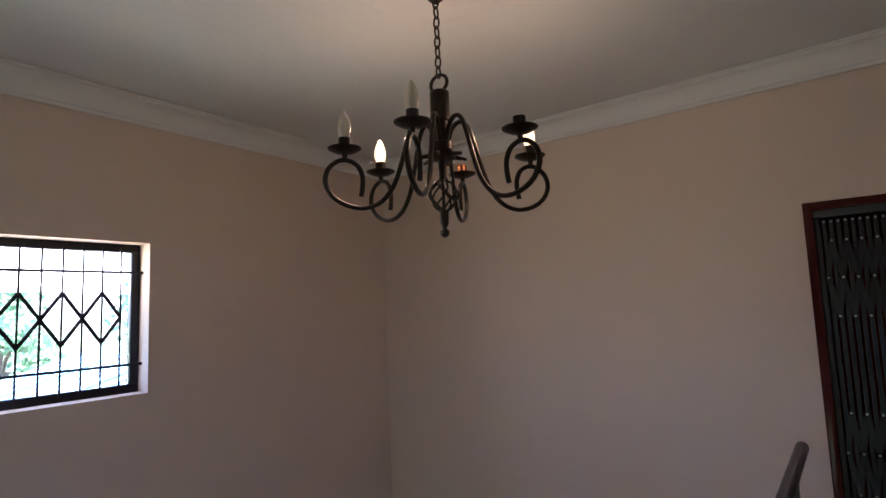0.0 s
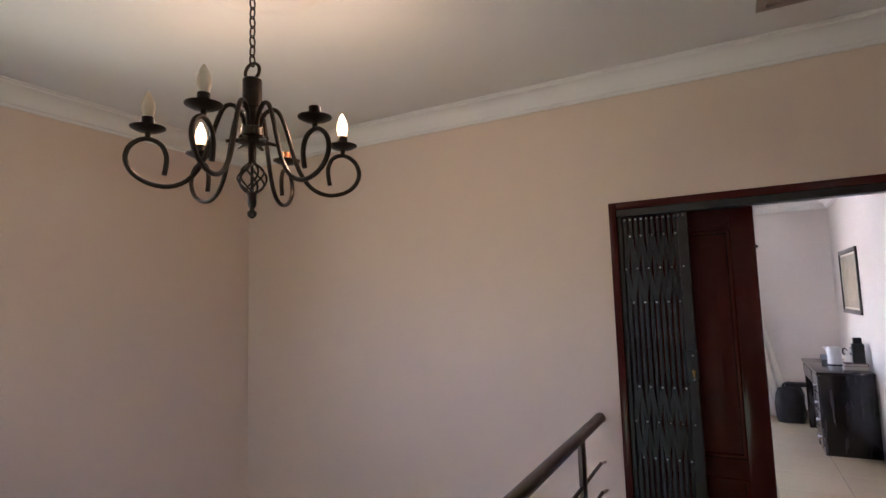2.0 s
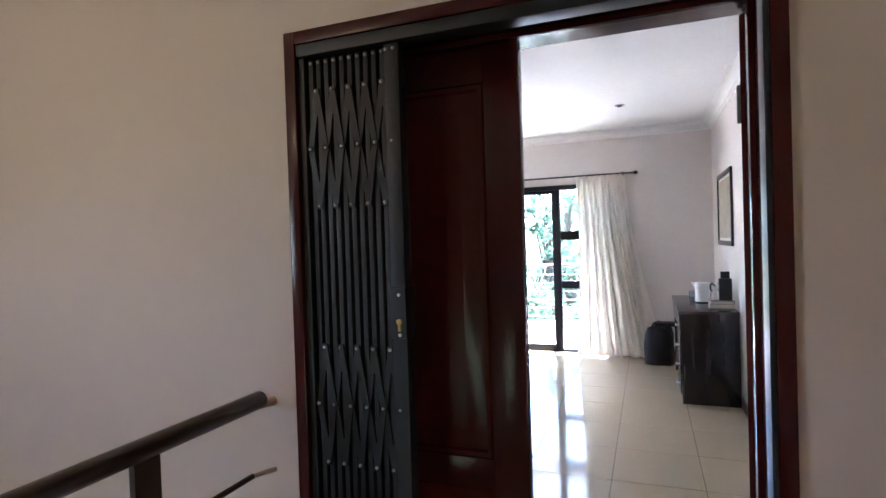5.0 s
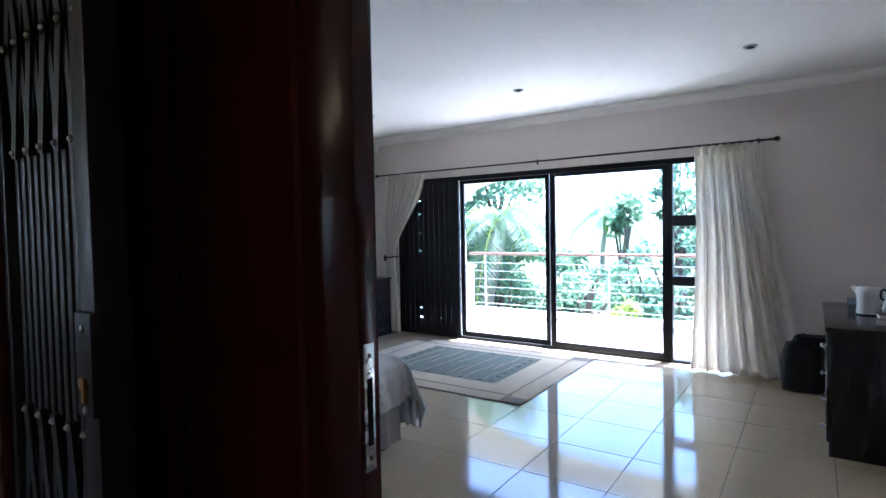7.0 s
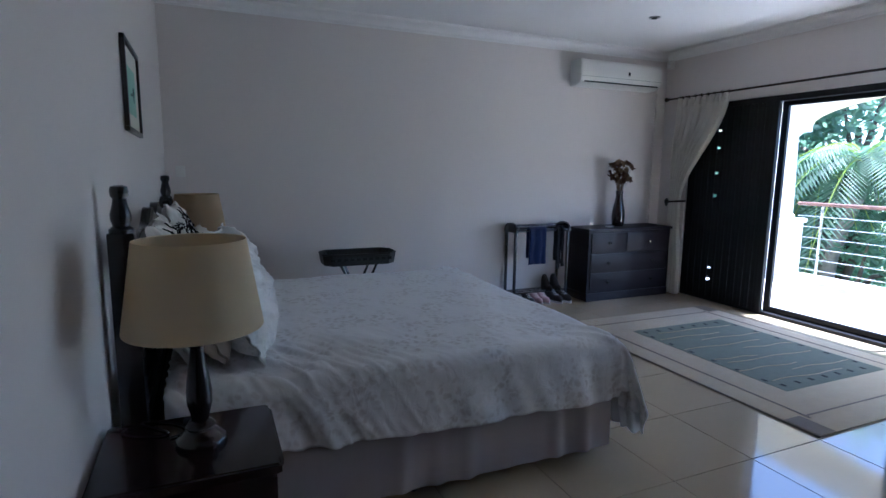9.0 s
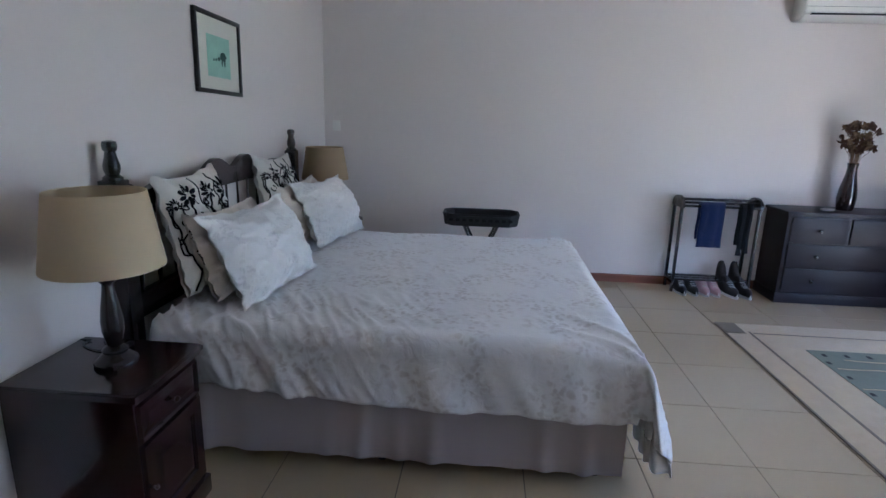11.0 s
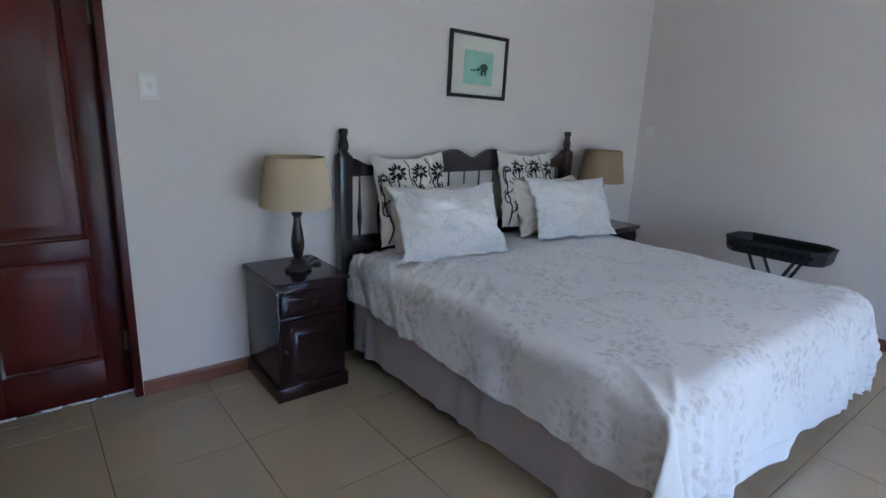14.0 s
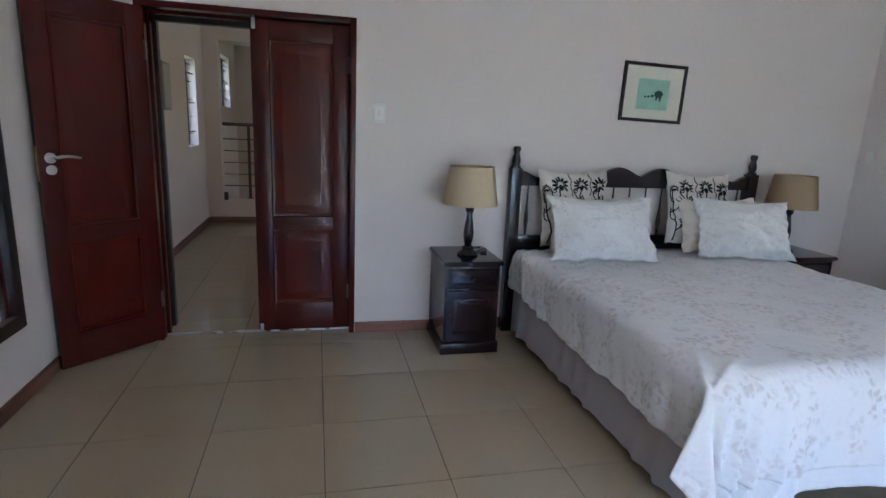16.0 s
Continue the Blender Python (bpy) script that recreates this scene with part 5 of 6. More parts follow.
MIRROR = mat("silvered_mirror", (0.9, 0.9, 0.9), 0.02, metal=1.0, var=0.0, bump=0.0)
for a, b, c, d in ((-0.45, 0.45, 0.50, 0.57), (-0.45, 0.45, -0.57, -0.50), (-0.45, -0.38, -0.5, 0.5), (0.38, 0.45, -0.5, 0.5)):
    part("frame", slab(-0.03, -0.001, a, b, c, d, 0.005), FRAME_BLACK, mirror)
part("glass", slab(-0.012, -0.006, -0.38, 0.38, -0.5, 0.5, 0), MIRROR, mirror, "silvered mirror glass")

switch = thing("light_switch", -0.848, WY0, 1.43, "white plastic light switch plate beside the door", "light switch")
part("plate", slab(-0.042, 0.042, 0.0, 0.009, 0.0, 0.125, 0.003), WHITE_PLASTIC, switch)
part("inset", slab(-0.028, 0.028, 0.009, 0.011, 0.02, 0.105, 0.001), PLASTER, switch)
part("rocker", slab(-0.01, 0.01, 0.011, 0.016, 0.045, 0.08, 0.002), WHITE_PLASTIC, switch)
pir = thing("motion_sensor", -4.63, 8.36, 2.56, "small white motion sensor in the corner under the ceiling", "sensor")
part("body", slab(-0.03, 0.03, -0.025, 0.04, -0.04, 0.05, 0.008), WHITE_PLASTIC, pir)
part("lens", slab(-0.02, 0.02, -0.028, -0.022, -0.03, 0.005, 0.003), PLASTER, pir)
socket = thing("wall_socket", WX0, 3.32, 1.29, "small white wall plate near the corner", "wall plate")
part("plate", slab(0.0, 0.01, -0.035, 0.035, 0.0, 0.09, 0.003), WHITE_PLASTIC, socket)

ac = thing("air_conditioner", WX0, 7.62, 2.262, "white split air conditioner high on the wall", "air conditioner")
bm = bmesh.new()
prism(bm, [(0.0, 0.0), (0.13, 0.005), (0.185, 0.035), (0.20, 0.08), (0.20, 0.215), (0.18, 0.25), (0.15, 0.262), (0.0, 0.262)], "y", -0.53, 0.55)
bmesh.ops.bevel(bm, geom=[e for e in bm.edges if abs(e.verts[0].co.y - e.verts[1].co.y) < 1e-5], offset=0.008, segments=2, affect="EDGES")
part("casing", bm, WHITE_PLASTIC, ac)
# Casing stays closed; a black bar gives the outlet slot its shade.
part("air_slot", slab(0.150, 0.196, -0.48, 0.50, 0.030, 0.040, 0.002), BLACK_ALU, ac, "dark strip for the shaded outlet slot")
part("flap", slab(0.150, 0.204, -0.48, 0.50, 0.042, 0.050, 0.002), WHITE_PLASTIC, ac)
part("panel_joint", slab(0.1985, 0.2015, -0.52, 0.54, 0.085, 0.087, 0), GATE_STEEL, ac)
part("badge", slab(0.199, 0.203, 0.08, 0.105, 0.12, 0.16, 0.002), BLACK_ALU, ac, "small dark badge")
trunking = thing("cable_trunking", WX0 + 0.021, 8.30, 0.0, "thin white cable cover down the wall corner", "trunking")
part("cover", slab(-0.02, 0.0, -0.012, 0.012, 0.08, 2.26, 0.003), PAINT_ROOM, trunking)

DL_RING = mat("satin_nickel", (0.5, 0.5, 0.5), 0.3, metal=1.0, var=0.05, bump=0.0)
dl = thing("downlight", 0.04, 7.15, CEIL - 0.004, "small recessed ceiling downlight with a nickel ring, off", "downlight", group="ceiling downlights")
part("ring", lathe(bmesh.new(), [(0.028, -0.004), (0.045, -0.006), (0.048, 0.0), (0.048, 0.003)], 20), DL_RING, dl)
part("lamp", lathe(bmesh.new(), [(0.006, -0.012), (0.024, -0.010), (0.026, 0.0)], 14), FRAME_BLACK, dl, "dark unlit lamp")
for x, y in ((-1.866, 7.22), (-3.68, 7.18), (-3.69, 4.45), (-1.81, 4.45), (0.04, 4.45)):
    copy_thing(dl, pose(x, y, CEIL - 0.004))


# ---- chest, vase, valet stand, shoes ----
chest = thing("chest_of_drawers", WX0 + 0.018, 7.15, 0, "dark stained wooden chest of drawers with round knobs", "chest of drawers")
CD, CL, CH = 0.36, 1.12, 0.775
CHEST = mat("dark_bluish_stained_wood", (0.021, 0.015, 0.019), 0.42, var=0.3, scale=3, fine=40, bump=0.03, stretch=(7, 0.8, 7), coat=0.0, spec=0.3)
part("plinth", slab(0, CD + 0.012, -0.008, CL, 0.0, 0.085, 0.004), CHEST, chest)
part("body", slab(0, CD, 0.0, CL, 0.085, CH - 0.028, 0.003), CHEST, chest)
part("top", slab(-0.002, CD + 0.022, -0.018, CL + 0.01, CH - 0.028, CH, 0.006), CHEST, chest)
for j, (z0, z1) in enumerate(((0.105, 0.30), (0.315, 0.505), (0.52, 0.725))):
    for y0, y1 in ((0.03, 0.47), (0.50, 1.09)) if j == 2 else ((0.03, 1.09),):
        dr = part("drawer", slab(CD, CD + 0.014, y0, y1, z0, z1, 0.005), CHEST, chest)
        for yk in ((0.25,) if y1 < 0.5 else (0.8,) if y0 > 0.4 else (0.25, 0.85)):
            kn = part("knob", lathe(bmesh.new(), [(0.008, 0), (0.007, 0.010), (0.016, 0.018), (0.017, 0.026), (0.012, 0.034), (0.003, 0.036)], 14), DARKWOOD, dr)
            kn.matrix_basis = pose(CD + 0.013, yk, (z0 + z1) / 2, 0, 90, 0)
dish = thing("soap_dish", -4.48, 7.50, CH, "small flat white dish on the chest", "dish")
part("bowl", lathe(bmesh.new(), [(0.025, 0), (0.04, 0.004), (0.045, 0.014), (0.040, 0.014), (0.02, 0.008)], 20, (0, 0, 0), (0.8, 1.3)), PLASTER, dish)

VASE = mat("dark_glazed_ceramic", (0.03, 0.014, 0.012), 0.12, var=0.4, scale=8, fine=30, bump=0.02, coat=0.6)
vase = thing("vase", -4.56, 7.68, CH, "tall dark glazed vase on the chest of drawers", "vase")
bm = lathe(bmesh.new(), [(0.055, 0.0), (0.060, 0.01), (0.068, 0.05), (0.072, 0.10), (0.066, 0.17), (0.052, 0.24), (0.040, 0.30), (0.036, 0.35), (0.042, 0.385), (0.046, 0.39), (0.040, 0.388), (0.032, 0.34)], 28)
part("body", bm, VASE, vase)
STRAW = mat("dried_straw_stems", (0.24, 0.15, 0.08), 0.9, var=0.3, scale=20, rand=0.15)
DRIED = mat("dried_brown_flower", (0.13, 0.062, 0.038), 0.95, var=0.35, scale=30, fine=150, bump=0.4)
bunch = thing("dried_flowers", -4.56, 7.68, CH + 0.36, "bunch of brown dried flowers and grasses in the vase", "dried flowers")
rnd = random.Random(5)
for k in range(44):
    a, r, h = rnd.uniform(0, 6.28), rnd.uniform(0.02, 0.12), rnd.uniform(0.12, 0.35)
    tip = (r * math.cos(a), r * math.sin(a), h)
    part("stem", tube(bmesh.new(), [(0.012 * math.cos(a), 0.012 * math.sin(a), -0.05), (0.4 * tip[0], 0.4 * tip[1], h * 0.5), tip], 0.0018, 5), STRAW, bunch)
    bm = bmesh.new()
    n = rnd.randint(18, 28)
    s = rnd.uniform(0.024, 0.045)
    for q in range(n):
        d = Vector((rnd.gauss(0, 1), rnd.gauss(0, 1), rnd.gauss(0.3, 0.9))).normalized() * s * rnd.uniform(0.6, 1.3)
        e = d.orthogonal().normalized() * s * 0.28
        p = Vector(tip)
        bm.faces.new([bm.verts.new(v) for v in (p, p + d * 0.55 + e, p + d, p + d * 0.55 - e)])
    part("flower_head", bm, DRIED if k % 3 else STRAW, bunch, smooth=None)

valet = thing("valet_stand", -4.625, 6.68, 0, "dark wooden towel stand with two rails and a shoe shelf", "towel stand")
for s in (-1, 1):
    y = s * 0.32
    bm = bmesh.new()
    o = [(-0.125, 0.745), (0.125, 0.745)] + [(0.125 * math.cos(math.pi * q / 12), 0.765 + 0.078 * math.sin(math.pi * q / 12)) for q in range(13)]
    prism(bm, o, "x", y - 0.0125, y + 0.0125)
    for v in bm.verts:
        v.co = (v.co.y, v.co.x, v.co.z)
    part("end_top", bm, DARKWOOD, valet)
    for x in (-0.09, 0.09):
        part("leg", slab(x - 0.014, x + 0.014, y - 0.0115, y + 0.0115, 0.0, 0.75, 0.004), DARKWOOD, valet)
    part("foot_rail", slab(-0.11, 0.11, y - 0.012, y + 0.012, 0.07, 0.105, 0.004), DARKWOOD, valet)
for x, z in ((0.0, 0.81), (0.105, 0.765), (-0.105, 0.765)):
    part("rail", tube(bmesh.new(), [(x, -0.32, z), (x, 0.32, z)], 0.0125, 10), DARKWOOD, valet)
for x in (-0.07, 0.0, 0.07):
    part("shelf_slat", slab(x - 0.022, x + 0.022, -0.31, 0.31, 0.105, 0.118, 0.003), DARKWOOD, valet)


def folded_cloth(name, y0, y1, x, ztop, drop_f, drop_b, material, label, category):
    t = thing(name, x, (y0 + y1) / 2, ztop, label, category)
    w = (y1 - y0) / 2

    def at(u, v):
        L = drop_f + drop_b + 0.05
        s = v * L - drop_b
        wob = 0.006 * noise.noise(Vector((u * 5, v * 4, 2))) + 0.004 * math.sin(u * 14)
        y = -w + 2 * w * u + 0.012 * noise.noise(Vector((v * 4, u, 7)))
        if s < 0:
            return (-0.018 - wob, y, s)
        if s < 0.05:
            a = math.pi * s / 0.05
            return (-0.018 * math.cos(a), y, 0.016 * math.sin(a))
        return (0.018 + wob + 0.006 * (s - 0.05), y, -(s - 0.05))
    c = part("cloth", sheet(bmesh.new(), 18, 40, at), material, t, smooth=180)
    m = c.modifiers.new("thickness", "SOLIDIFY")
    m.thickness, m.offset = 0.012, 1
    return t


NAVY = mat("navy_terry_cloth", (0.012, 0.022, 0.075), 0.95, var=0.2, scale=12, fine=300, bump=0.5, spec=0.1, sheen=0.3)
CHARCOAL = mat("charcoal_cloth", (0.02, 0.02, 0.022), 0.95, var=0.2, scale=12, fine=300, bump=0.4, spec=0.1)
folded_cloth("navy_towel", 6.50, 6.70, -4.52, 0.765 + 0.0135, 0.36, 0.30, NAVY, "navy blue towel folded over the stand", "towel")
folded_cloth("dark_belt", 6.84, 6.87, -4.52, 0.765 + 0.0135, 0.42, 0.34, CHARCOAL, "dark belt hanging over the stand's rail", "belt")
folded_cloth("dark_belt", 6.90, 6.925, -4.52, 0.765 + 0.0135, 0.40, 0.38, CHARCOAL, "dark belt hanging over the stand's rail", "belt")


def shoe(name, x, y, z, material, sole, label, turn=0.0, high=0.0, scale=1.0):
    """A shoe whose toe points along +x."""
    t = thing(name, x, y, z, label, "shoe", turn)
    L, W = 0.25 * scale, 0.085 * scale

    def outline(f):
        return W / 2 * (0.72 + 0.42 * math.sin(math.pi * min(1, max(0, f * 0.95 + 0.12))) - 0.16 * smooth01((f - 0.72) / 0.28)) * (1 - 0.75 * max(0, (f - 0.9) / 0.1) ** 2) * (1 - 0.6 * max(0, (0.06 - f) / 0.06) ** 2)
    bm = bmesh.new()
    o = [(L * (f - 0.5), outline(f)) for f in [k / 18 for k in range(19)]] + [(L * (f - 0.5), -outline(f)) for f in [1 - k / 18 for k in range(19)]]
    prism(bm, o, "z", 0.0, 0.02 * scale)
    part("sole", bm, sole, t, "pale rubber sole")

    def at(u, v):
        f = v
        hgt = (0.055 + (0.045 + high) * (1 - smooth01((f - 0.28) / 0.38))) * scale * (1 - 0.55 * smooth01((f - 0.82) / 0.18)) * (1 - 0.12 * smooth01((0.05 - f) / 0.05))
        a = math.pi * u
        ww = outline(f) * 0.97
        return (L * (f - 0.5), ww * math.cos(a), 0.018 * scale + hgt * abs(math.sin(a)) ** 0.6)
    part("upper", sheet(bmesh.new(), 16, 24, at), material, t, smooth=180)
    if high < 0.05:
        for k in range(4):
            f = 0.46 + 0.07 * k
            hz = at(0.5, f)[2] + 0.002
            part("lace", tube(bmesh.new(), [(L * (f - 0.5), -0.02 * scale, hz - 0.004), (L * (f - 0.5) + 0.004, 0, hz), (L * (f - 0.5), 0.02 * scale, hz - 0.004)], 0.0025, 5), sole, t, "pale lace")
    # Upper is closed; a dark disc paints the shade inside the shoe's mouth.
    part("opening", lathe(bmesh.new(), [(0.002, 0.0), (0.022 * scale, 0.001), (0.024 * scale, -0.004)], 14, (-L * 0.27, 0, at(0.5, 0.22)[2] + 0.001), (1.35, 1)), CHARCOAL, t)
    return t


RUBBER = mat("white_rubber", (0.55, 0.53, 0.5), 0.7, var=0.15, scale=20, bump=0.05)
SHOE_BLACK = mat("black_shoe_fabric", (0.018, 0.018, 0.02), 0.7, var=0.2, scale=30, fine=300, bump=0.3)
SHOE_PINK = mat("pink_shoe_mesh", (0.50, 0.32, 0.34), 0.75, var=0.15, scale=30, fine=300, bump=0.3)
SHOE_BROWN = mat("worn_brown_suede", (0.03, 0.021, 0.017), 0.9, var=0.25, scale=25, fine=200, bump=0.3)
for y, m, lb in ((6.43, SHOE_BLACK, "black and white trainer under the towel stand"), (6.53, SHOE_BLACK, "black and white trainer under the towel stand"), (6.625, SHOE_PINK, "pink mesh trainer under the towel stand"), (6.715, SHOE_PINK, "pink mesh trainer under the towel stand")):
    tagged(shoe("trainer", -4.53, y, 0.0, m, RUBBER, lb, 0, 0.0, 0.98), group="shoes under the stand")
for y in (6.845, 6.955):
    tagged(shoe("brown_shoe", -4.52, y, 0.0, SHOE_BROWN, RUBBER, "worn dark brown shoe with a pale sole on the floor", 4, 0.0, 1.12), group="shoes under the stand")
for y in (6.80, 6.91):
    tagged(shoe("boot", -4.585, y, 0.119, SHOE_BROWN, SHOE_BROWN, "worn brown ankle boot on the stand's shelf", 0, 0.09, 0.72), group="boots on the shelf")

# ---- tray on folding legs beyond the bed ----
WICKER = mat("black_woven_wicker", (0.014, 0.013, 0.013), 0.55, var=0.4, scale=60, fine=200, bump=0.6)
tray = thing("tray_table", -4.28, 4.66, 0.585, "long black woven tray on a folding stand beside the bed", "tray table")


def tray_ring(s, z):
    c, hl, hd = 0.07, 0.31, 0.155
    o = [(-hd, -hl + c), (-hd + c, -hl), (hd - c, -hl), (hd, -hl + c), (hd, hl - c), (hd - c, hl), (-hd + c, hl), (-hd, hl - c)]
    return [(x * s, y * s, z) for x, y in o]


bm = bmesh.new()
levels = [tray_ring(0.95, 0.0), tray_ring(0.97, 0.02), tray_ring(1.0, 0.085), tray_ring(0.965, 0.085), tray_ring(0.93, 0.012)]
rings = [[bm.verts.new(p) for p in r] for r in levels]
for a, b in zip(rings, rings[1:]):
    for k in range(8):
        bm.faces.new((a[k], a[(k + 1) % 8], b[(k + 1) % 8], b[k]))
bm.faces.new(rings[0][::-1])
bm.faces.new(rings[-1])
part("tray_body", bm, WICKER, tray)
part("rim", tube(bmesh.new(), tray_ring(0.99, 0.09), 0.009, 8, True), WICKER, tray)
for k in range(10):
    y = -0.24 + 0.053 * k
    part("weave_slot", slab(0.146, 0.1555, y - 0.016, y + 0.016, 0.04, 0.062, 0.002), CHARCOAL, tray)
for s in (-1, 1):
    for d in (-1, 1):
        part("leg", tube(bmesh.new(), [(s * 0.10, d * 0.14, 0.0), (s * 0.12, -d * 0.14, -0.584)], 0.011, 8), DARKWOOD, tray)
part("stretcher", tube(bmesh.new(), [(-0.11, 0.0, -0.31), (0.11, 0.0, -0.31)], 0.009, 8), DARKWOOD, tray)

# ---- desk and what stands on it ----
desk = thing("desk", 0.51, 6.55, 0, "dark stained wooden desk with drawers against the wall", "desk")
DKD, DKL, DKH = WX1 - 0.018 - 0.51, 1.25, 0.79
part("side_panel", slab(0.0, DKD, 0.0, 0.025, 0.0, DKH - 0.028, 0.003), DARKWOOD, desk)
part("side_panel", slab(0.0, DKD, DKL - 0.025, DKL, 0.0, DKH - 0.028, 0.003), DARKWOOD, desk)
part("top", slab(-0.022, DKD + 0.001, -0.02, DKL + 0.02, DKH - 0.028, DKH, 0.006), DARKWOOD_X, desk)
part("back_panel", slab(DKD - 0.02, DKD, 0.025, DKL - 0.025, 0.2, DKH - 0.028, 0.002), DARKWOOD, desk)
part("plinth", slab(0.005, 0.025, 0.025, 0.45, 0.0, 0.07, 0.002), DARKWOOD, desk)
part("partition", slab(0.0, DKD - 0.02, 0.45, 0.472, 0.0, DKH - 0.028, 0.002), DARKWOOD, desk)
for z0, z1 in ((0.08, 0.235), (0.245, 0.40), (0.41, 0.565), (0.575, 0.745)):
    dr = part("drawer", slab(-0.012, 0.004, 0.03, 0.445, z0, z1, 0.004), DARKWOOD, desk)
    kn = part("knob", lathe(bmesh.new(), [(0.006, 0), (0.006, 0.012), (0.014, 0.02), (0.013, 0.03), (0.004, 0.033)], 12), STEEL, dr, "small metal knob")
    kn.matrix_basis = pose(-0.011, 0.10, (z0 + z1) / 2, 0, -90, 0)
part("drawer", slab(-0.012, 0.004, 0.478, DKL - 0.03, 0.62, 0.745, 0.004), DARKWOOD, desk)

kettle = thing("kettle", 0.735, 7.20, DKH, "white plastic electric jug kettle on the desk", "kettle")
part("body", lathe(bmesh.new(), [(0.062, 0), (0.066, 0.006), (0.066, 0.02), (0.062, 0.06), (0.064, 0.13), (0.068, 0.18), (0.064, 0.187), (0.02, 0.192)], 28), PLASTER, kettle)
part("base", lathe(bmesh.new(), [(0.07, 0.0), (0.071, 0.004), (0.069, 0.011)], 28), BLACK_ALU, kettle)
part("handle", tube(bmesh.new(), [(0.055, -0.03, 0.175), (0.10, -0.05, 0.17), (0.115, -0.055, 0.12), (0.10, -0.05, 0.06), (0.058, -0.03, 0.045)], 0.010, 8), WHITE_PLASTIC, kettle)
part("spout", tube(bmesh.new(), [(-0.05, 0.03, 0.15), (-0.085, 0.045, 0.185)], [0.022, 0.012], 10), PLASTER, kettle)
tumbler = thing("tumbler", 0.66, 7.36, DKH, "clear bluish drinking glass on the desk", "glass")
bm = bmesh.new()
lathe(bm, [(0.026, 0.0), (0.028, 0.004), (0.034, 0.095), (0.0315, 0.095), (0.026, 0.01)], 20)
part("glass", bm, clear("tumbler_glass", (0.75, 0.85, 0.95), 0.05), tumbler)
PAPER = mat("book_paper", (0.62, 0.58, 0.5), 0.9, var=0.1, scale=30, stretch=(1, 1, 30))
COVERS = [mat("dark_red_book_cover", (0.10, 0.02, 0.02), 0.5, var=0.1), mat("cream_book_cover", (0.5, 0.44, 0.34), 0.5, var=0.1)]
z = DKH
for k, (hgt, w) in enumerate(((0.035, 0.10), (0.028, 0.095))):
    bk = thing("book", 0.85, 6.83, z, "cream book lying on the desk" if k == 0 else "dark red book lying on the pile", "book", 4 * k - 2, "books on the desk")
    part("pages", slab(-w + 0.004, w - 0.006, -0.068, 0.068, 0.003, hgt - 0.003, 0.001), PAPER, bk)
    part("cover", slab(-w, w, -0.072, 0.072, hgt - 0.003, hgt, 0.001), COVERS[1 - k], bk)
    part("cover", slab(-w, w, -0.072, 0.072, 0.0, 0.003, 0.001), COVERS[1 - k], bk)
    part("spine", slab(w - 0.002, w, -0.072, 0.072, 0.003, hgt - 0.003, 0.001), COVERS[1 - k], bk)
    z += hgt
speaker = thing("black_box", 0.885, 6.84, z, "upright black box standing on the books", "box")
part("body", slab(-0.05, 0.05, -0.035, 0.035, 0.0, 0.19, 0.006), SHOE_BLACK, speaker)
part("lid", slab(-0.035, 0.035, -0.025, 0.025, 0.19, 0.25, 0.005), BLACK_ALU, speaker)
mug = thing("small_figure_vase", 0.83, 7.02, DKH, "small cream and black ornament on the desk", "ornament")
part("body", lathe(bmesh.new(), [(0.03, 0), (0.034, 0.01), (0.036, 0.08), (0.024, 0.12), (0.03, 0.16), (0.018, 0.19), (0.004, 0.195)], 18), PLASTER, mug)
part("band", tube(bmesh.new(), [(0.045 * math.cos(a), 0.02 * math.sin(a), 0.16 + 0.035 * math.sin(2 * a)) for a in [2 * math.pi * q / 16 for q in range(16)]], 0.007, 6, True), BLACK_ALU, mug)
BAG = mat("black_bag_nylon", (0.014, 0.014, 0.016), 0.6, var=0.3, scale=10, fine=200, bump=0.3)
bag = thing("black_bag", 0.36, 8.06, 0, "slumped black fabric bag on the floor by the desk", "bag")


def bag_at(u, v):
    a = 2 * math.pi * u
    prof = [(0.0, 0.0), (0.95, 0.0), (1.0, 0.06), (1.02, 0.2), (0.95, 0.34), (0.75, 0.41), (0.35, 0.43), (0.0, 0.43)]
    f = v * (len(prof) - 1)
    i = min(int(f), len(prof) - 2)
    r = prof[i][0] + (prof[i + 1][0] - prof[i][0]) * (f - i)
    z = prof[i][1] + (prof[i + 1][1] - prof[i][1]) * (f - i)
    c, s = math.cos(a), math.sin(a)
    sq = (abs(c) ** 3 + abs(s) ** 3) ** (-1 / 3)
    n = noise.noise(Vector((c * 2, s * 2, z * 6)))
    return (0.155 * r * sq * c * (1 + 0.10 * n), 0.12 * r * sq * s * (1 + 0.10 * n), z * (1 + 0.06 * n if z > 0.1 else 1) * 0.95)


part("body", sheet(bmesh.new(), 40, 21, bag_at, True), BAG, bag, smooth=180)
for s in (-1, 1):
    part("strap", tube(bmesh.new(), [(-0.08, 0.03 * s, 0.39), (-0.06, 0.05 * s, 0.44), (0.0, 0.06 * s, 0.465), (0.06, 0.05 * s, 0.44), (0.08, 0.03 * s, 0.39)], 0.009, 6), BAG, bag)
part("flap", slab(-0.05, 0.19, -0.09, 0.05, 0.425, 0.47, 0.02), BAG, bag, "folded dark flap")


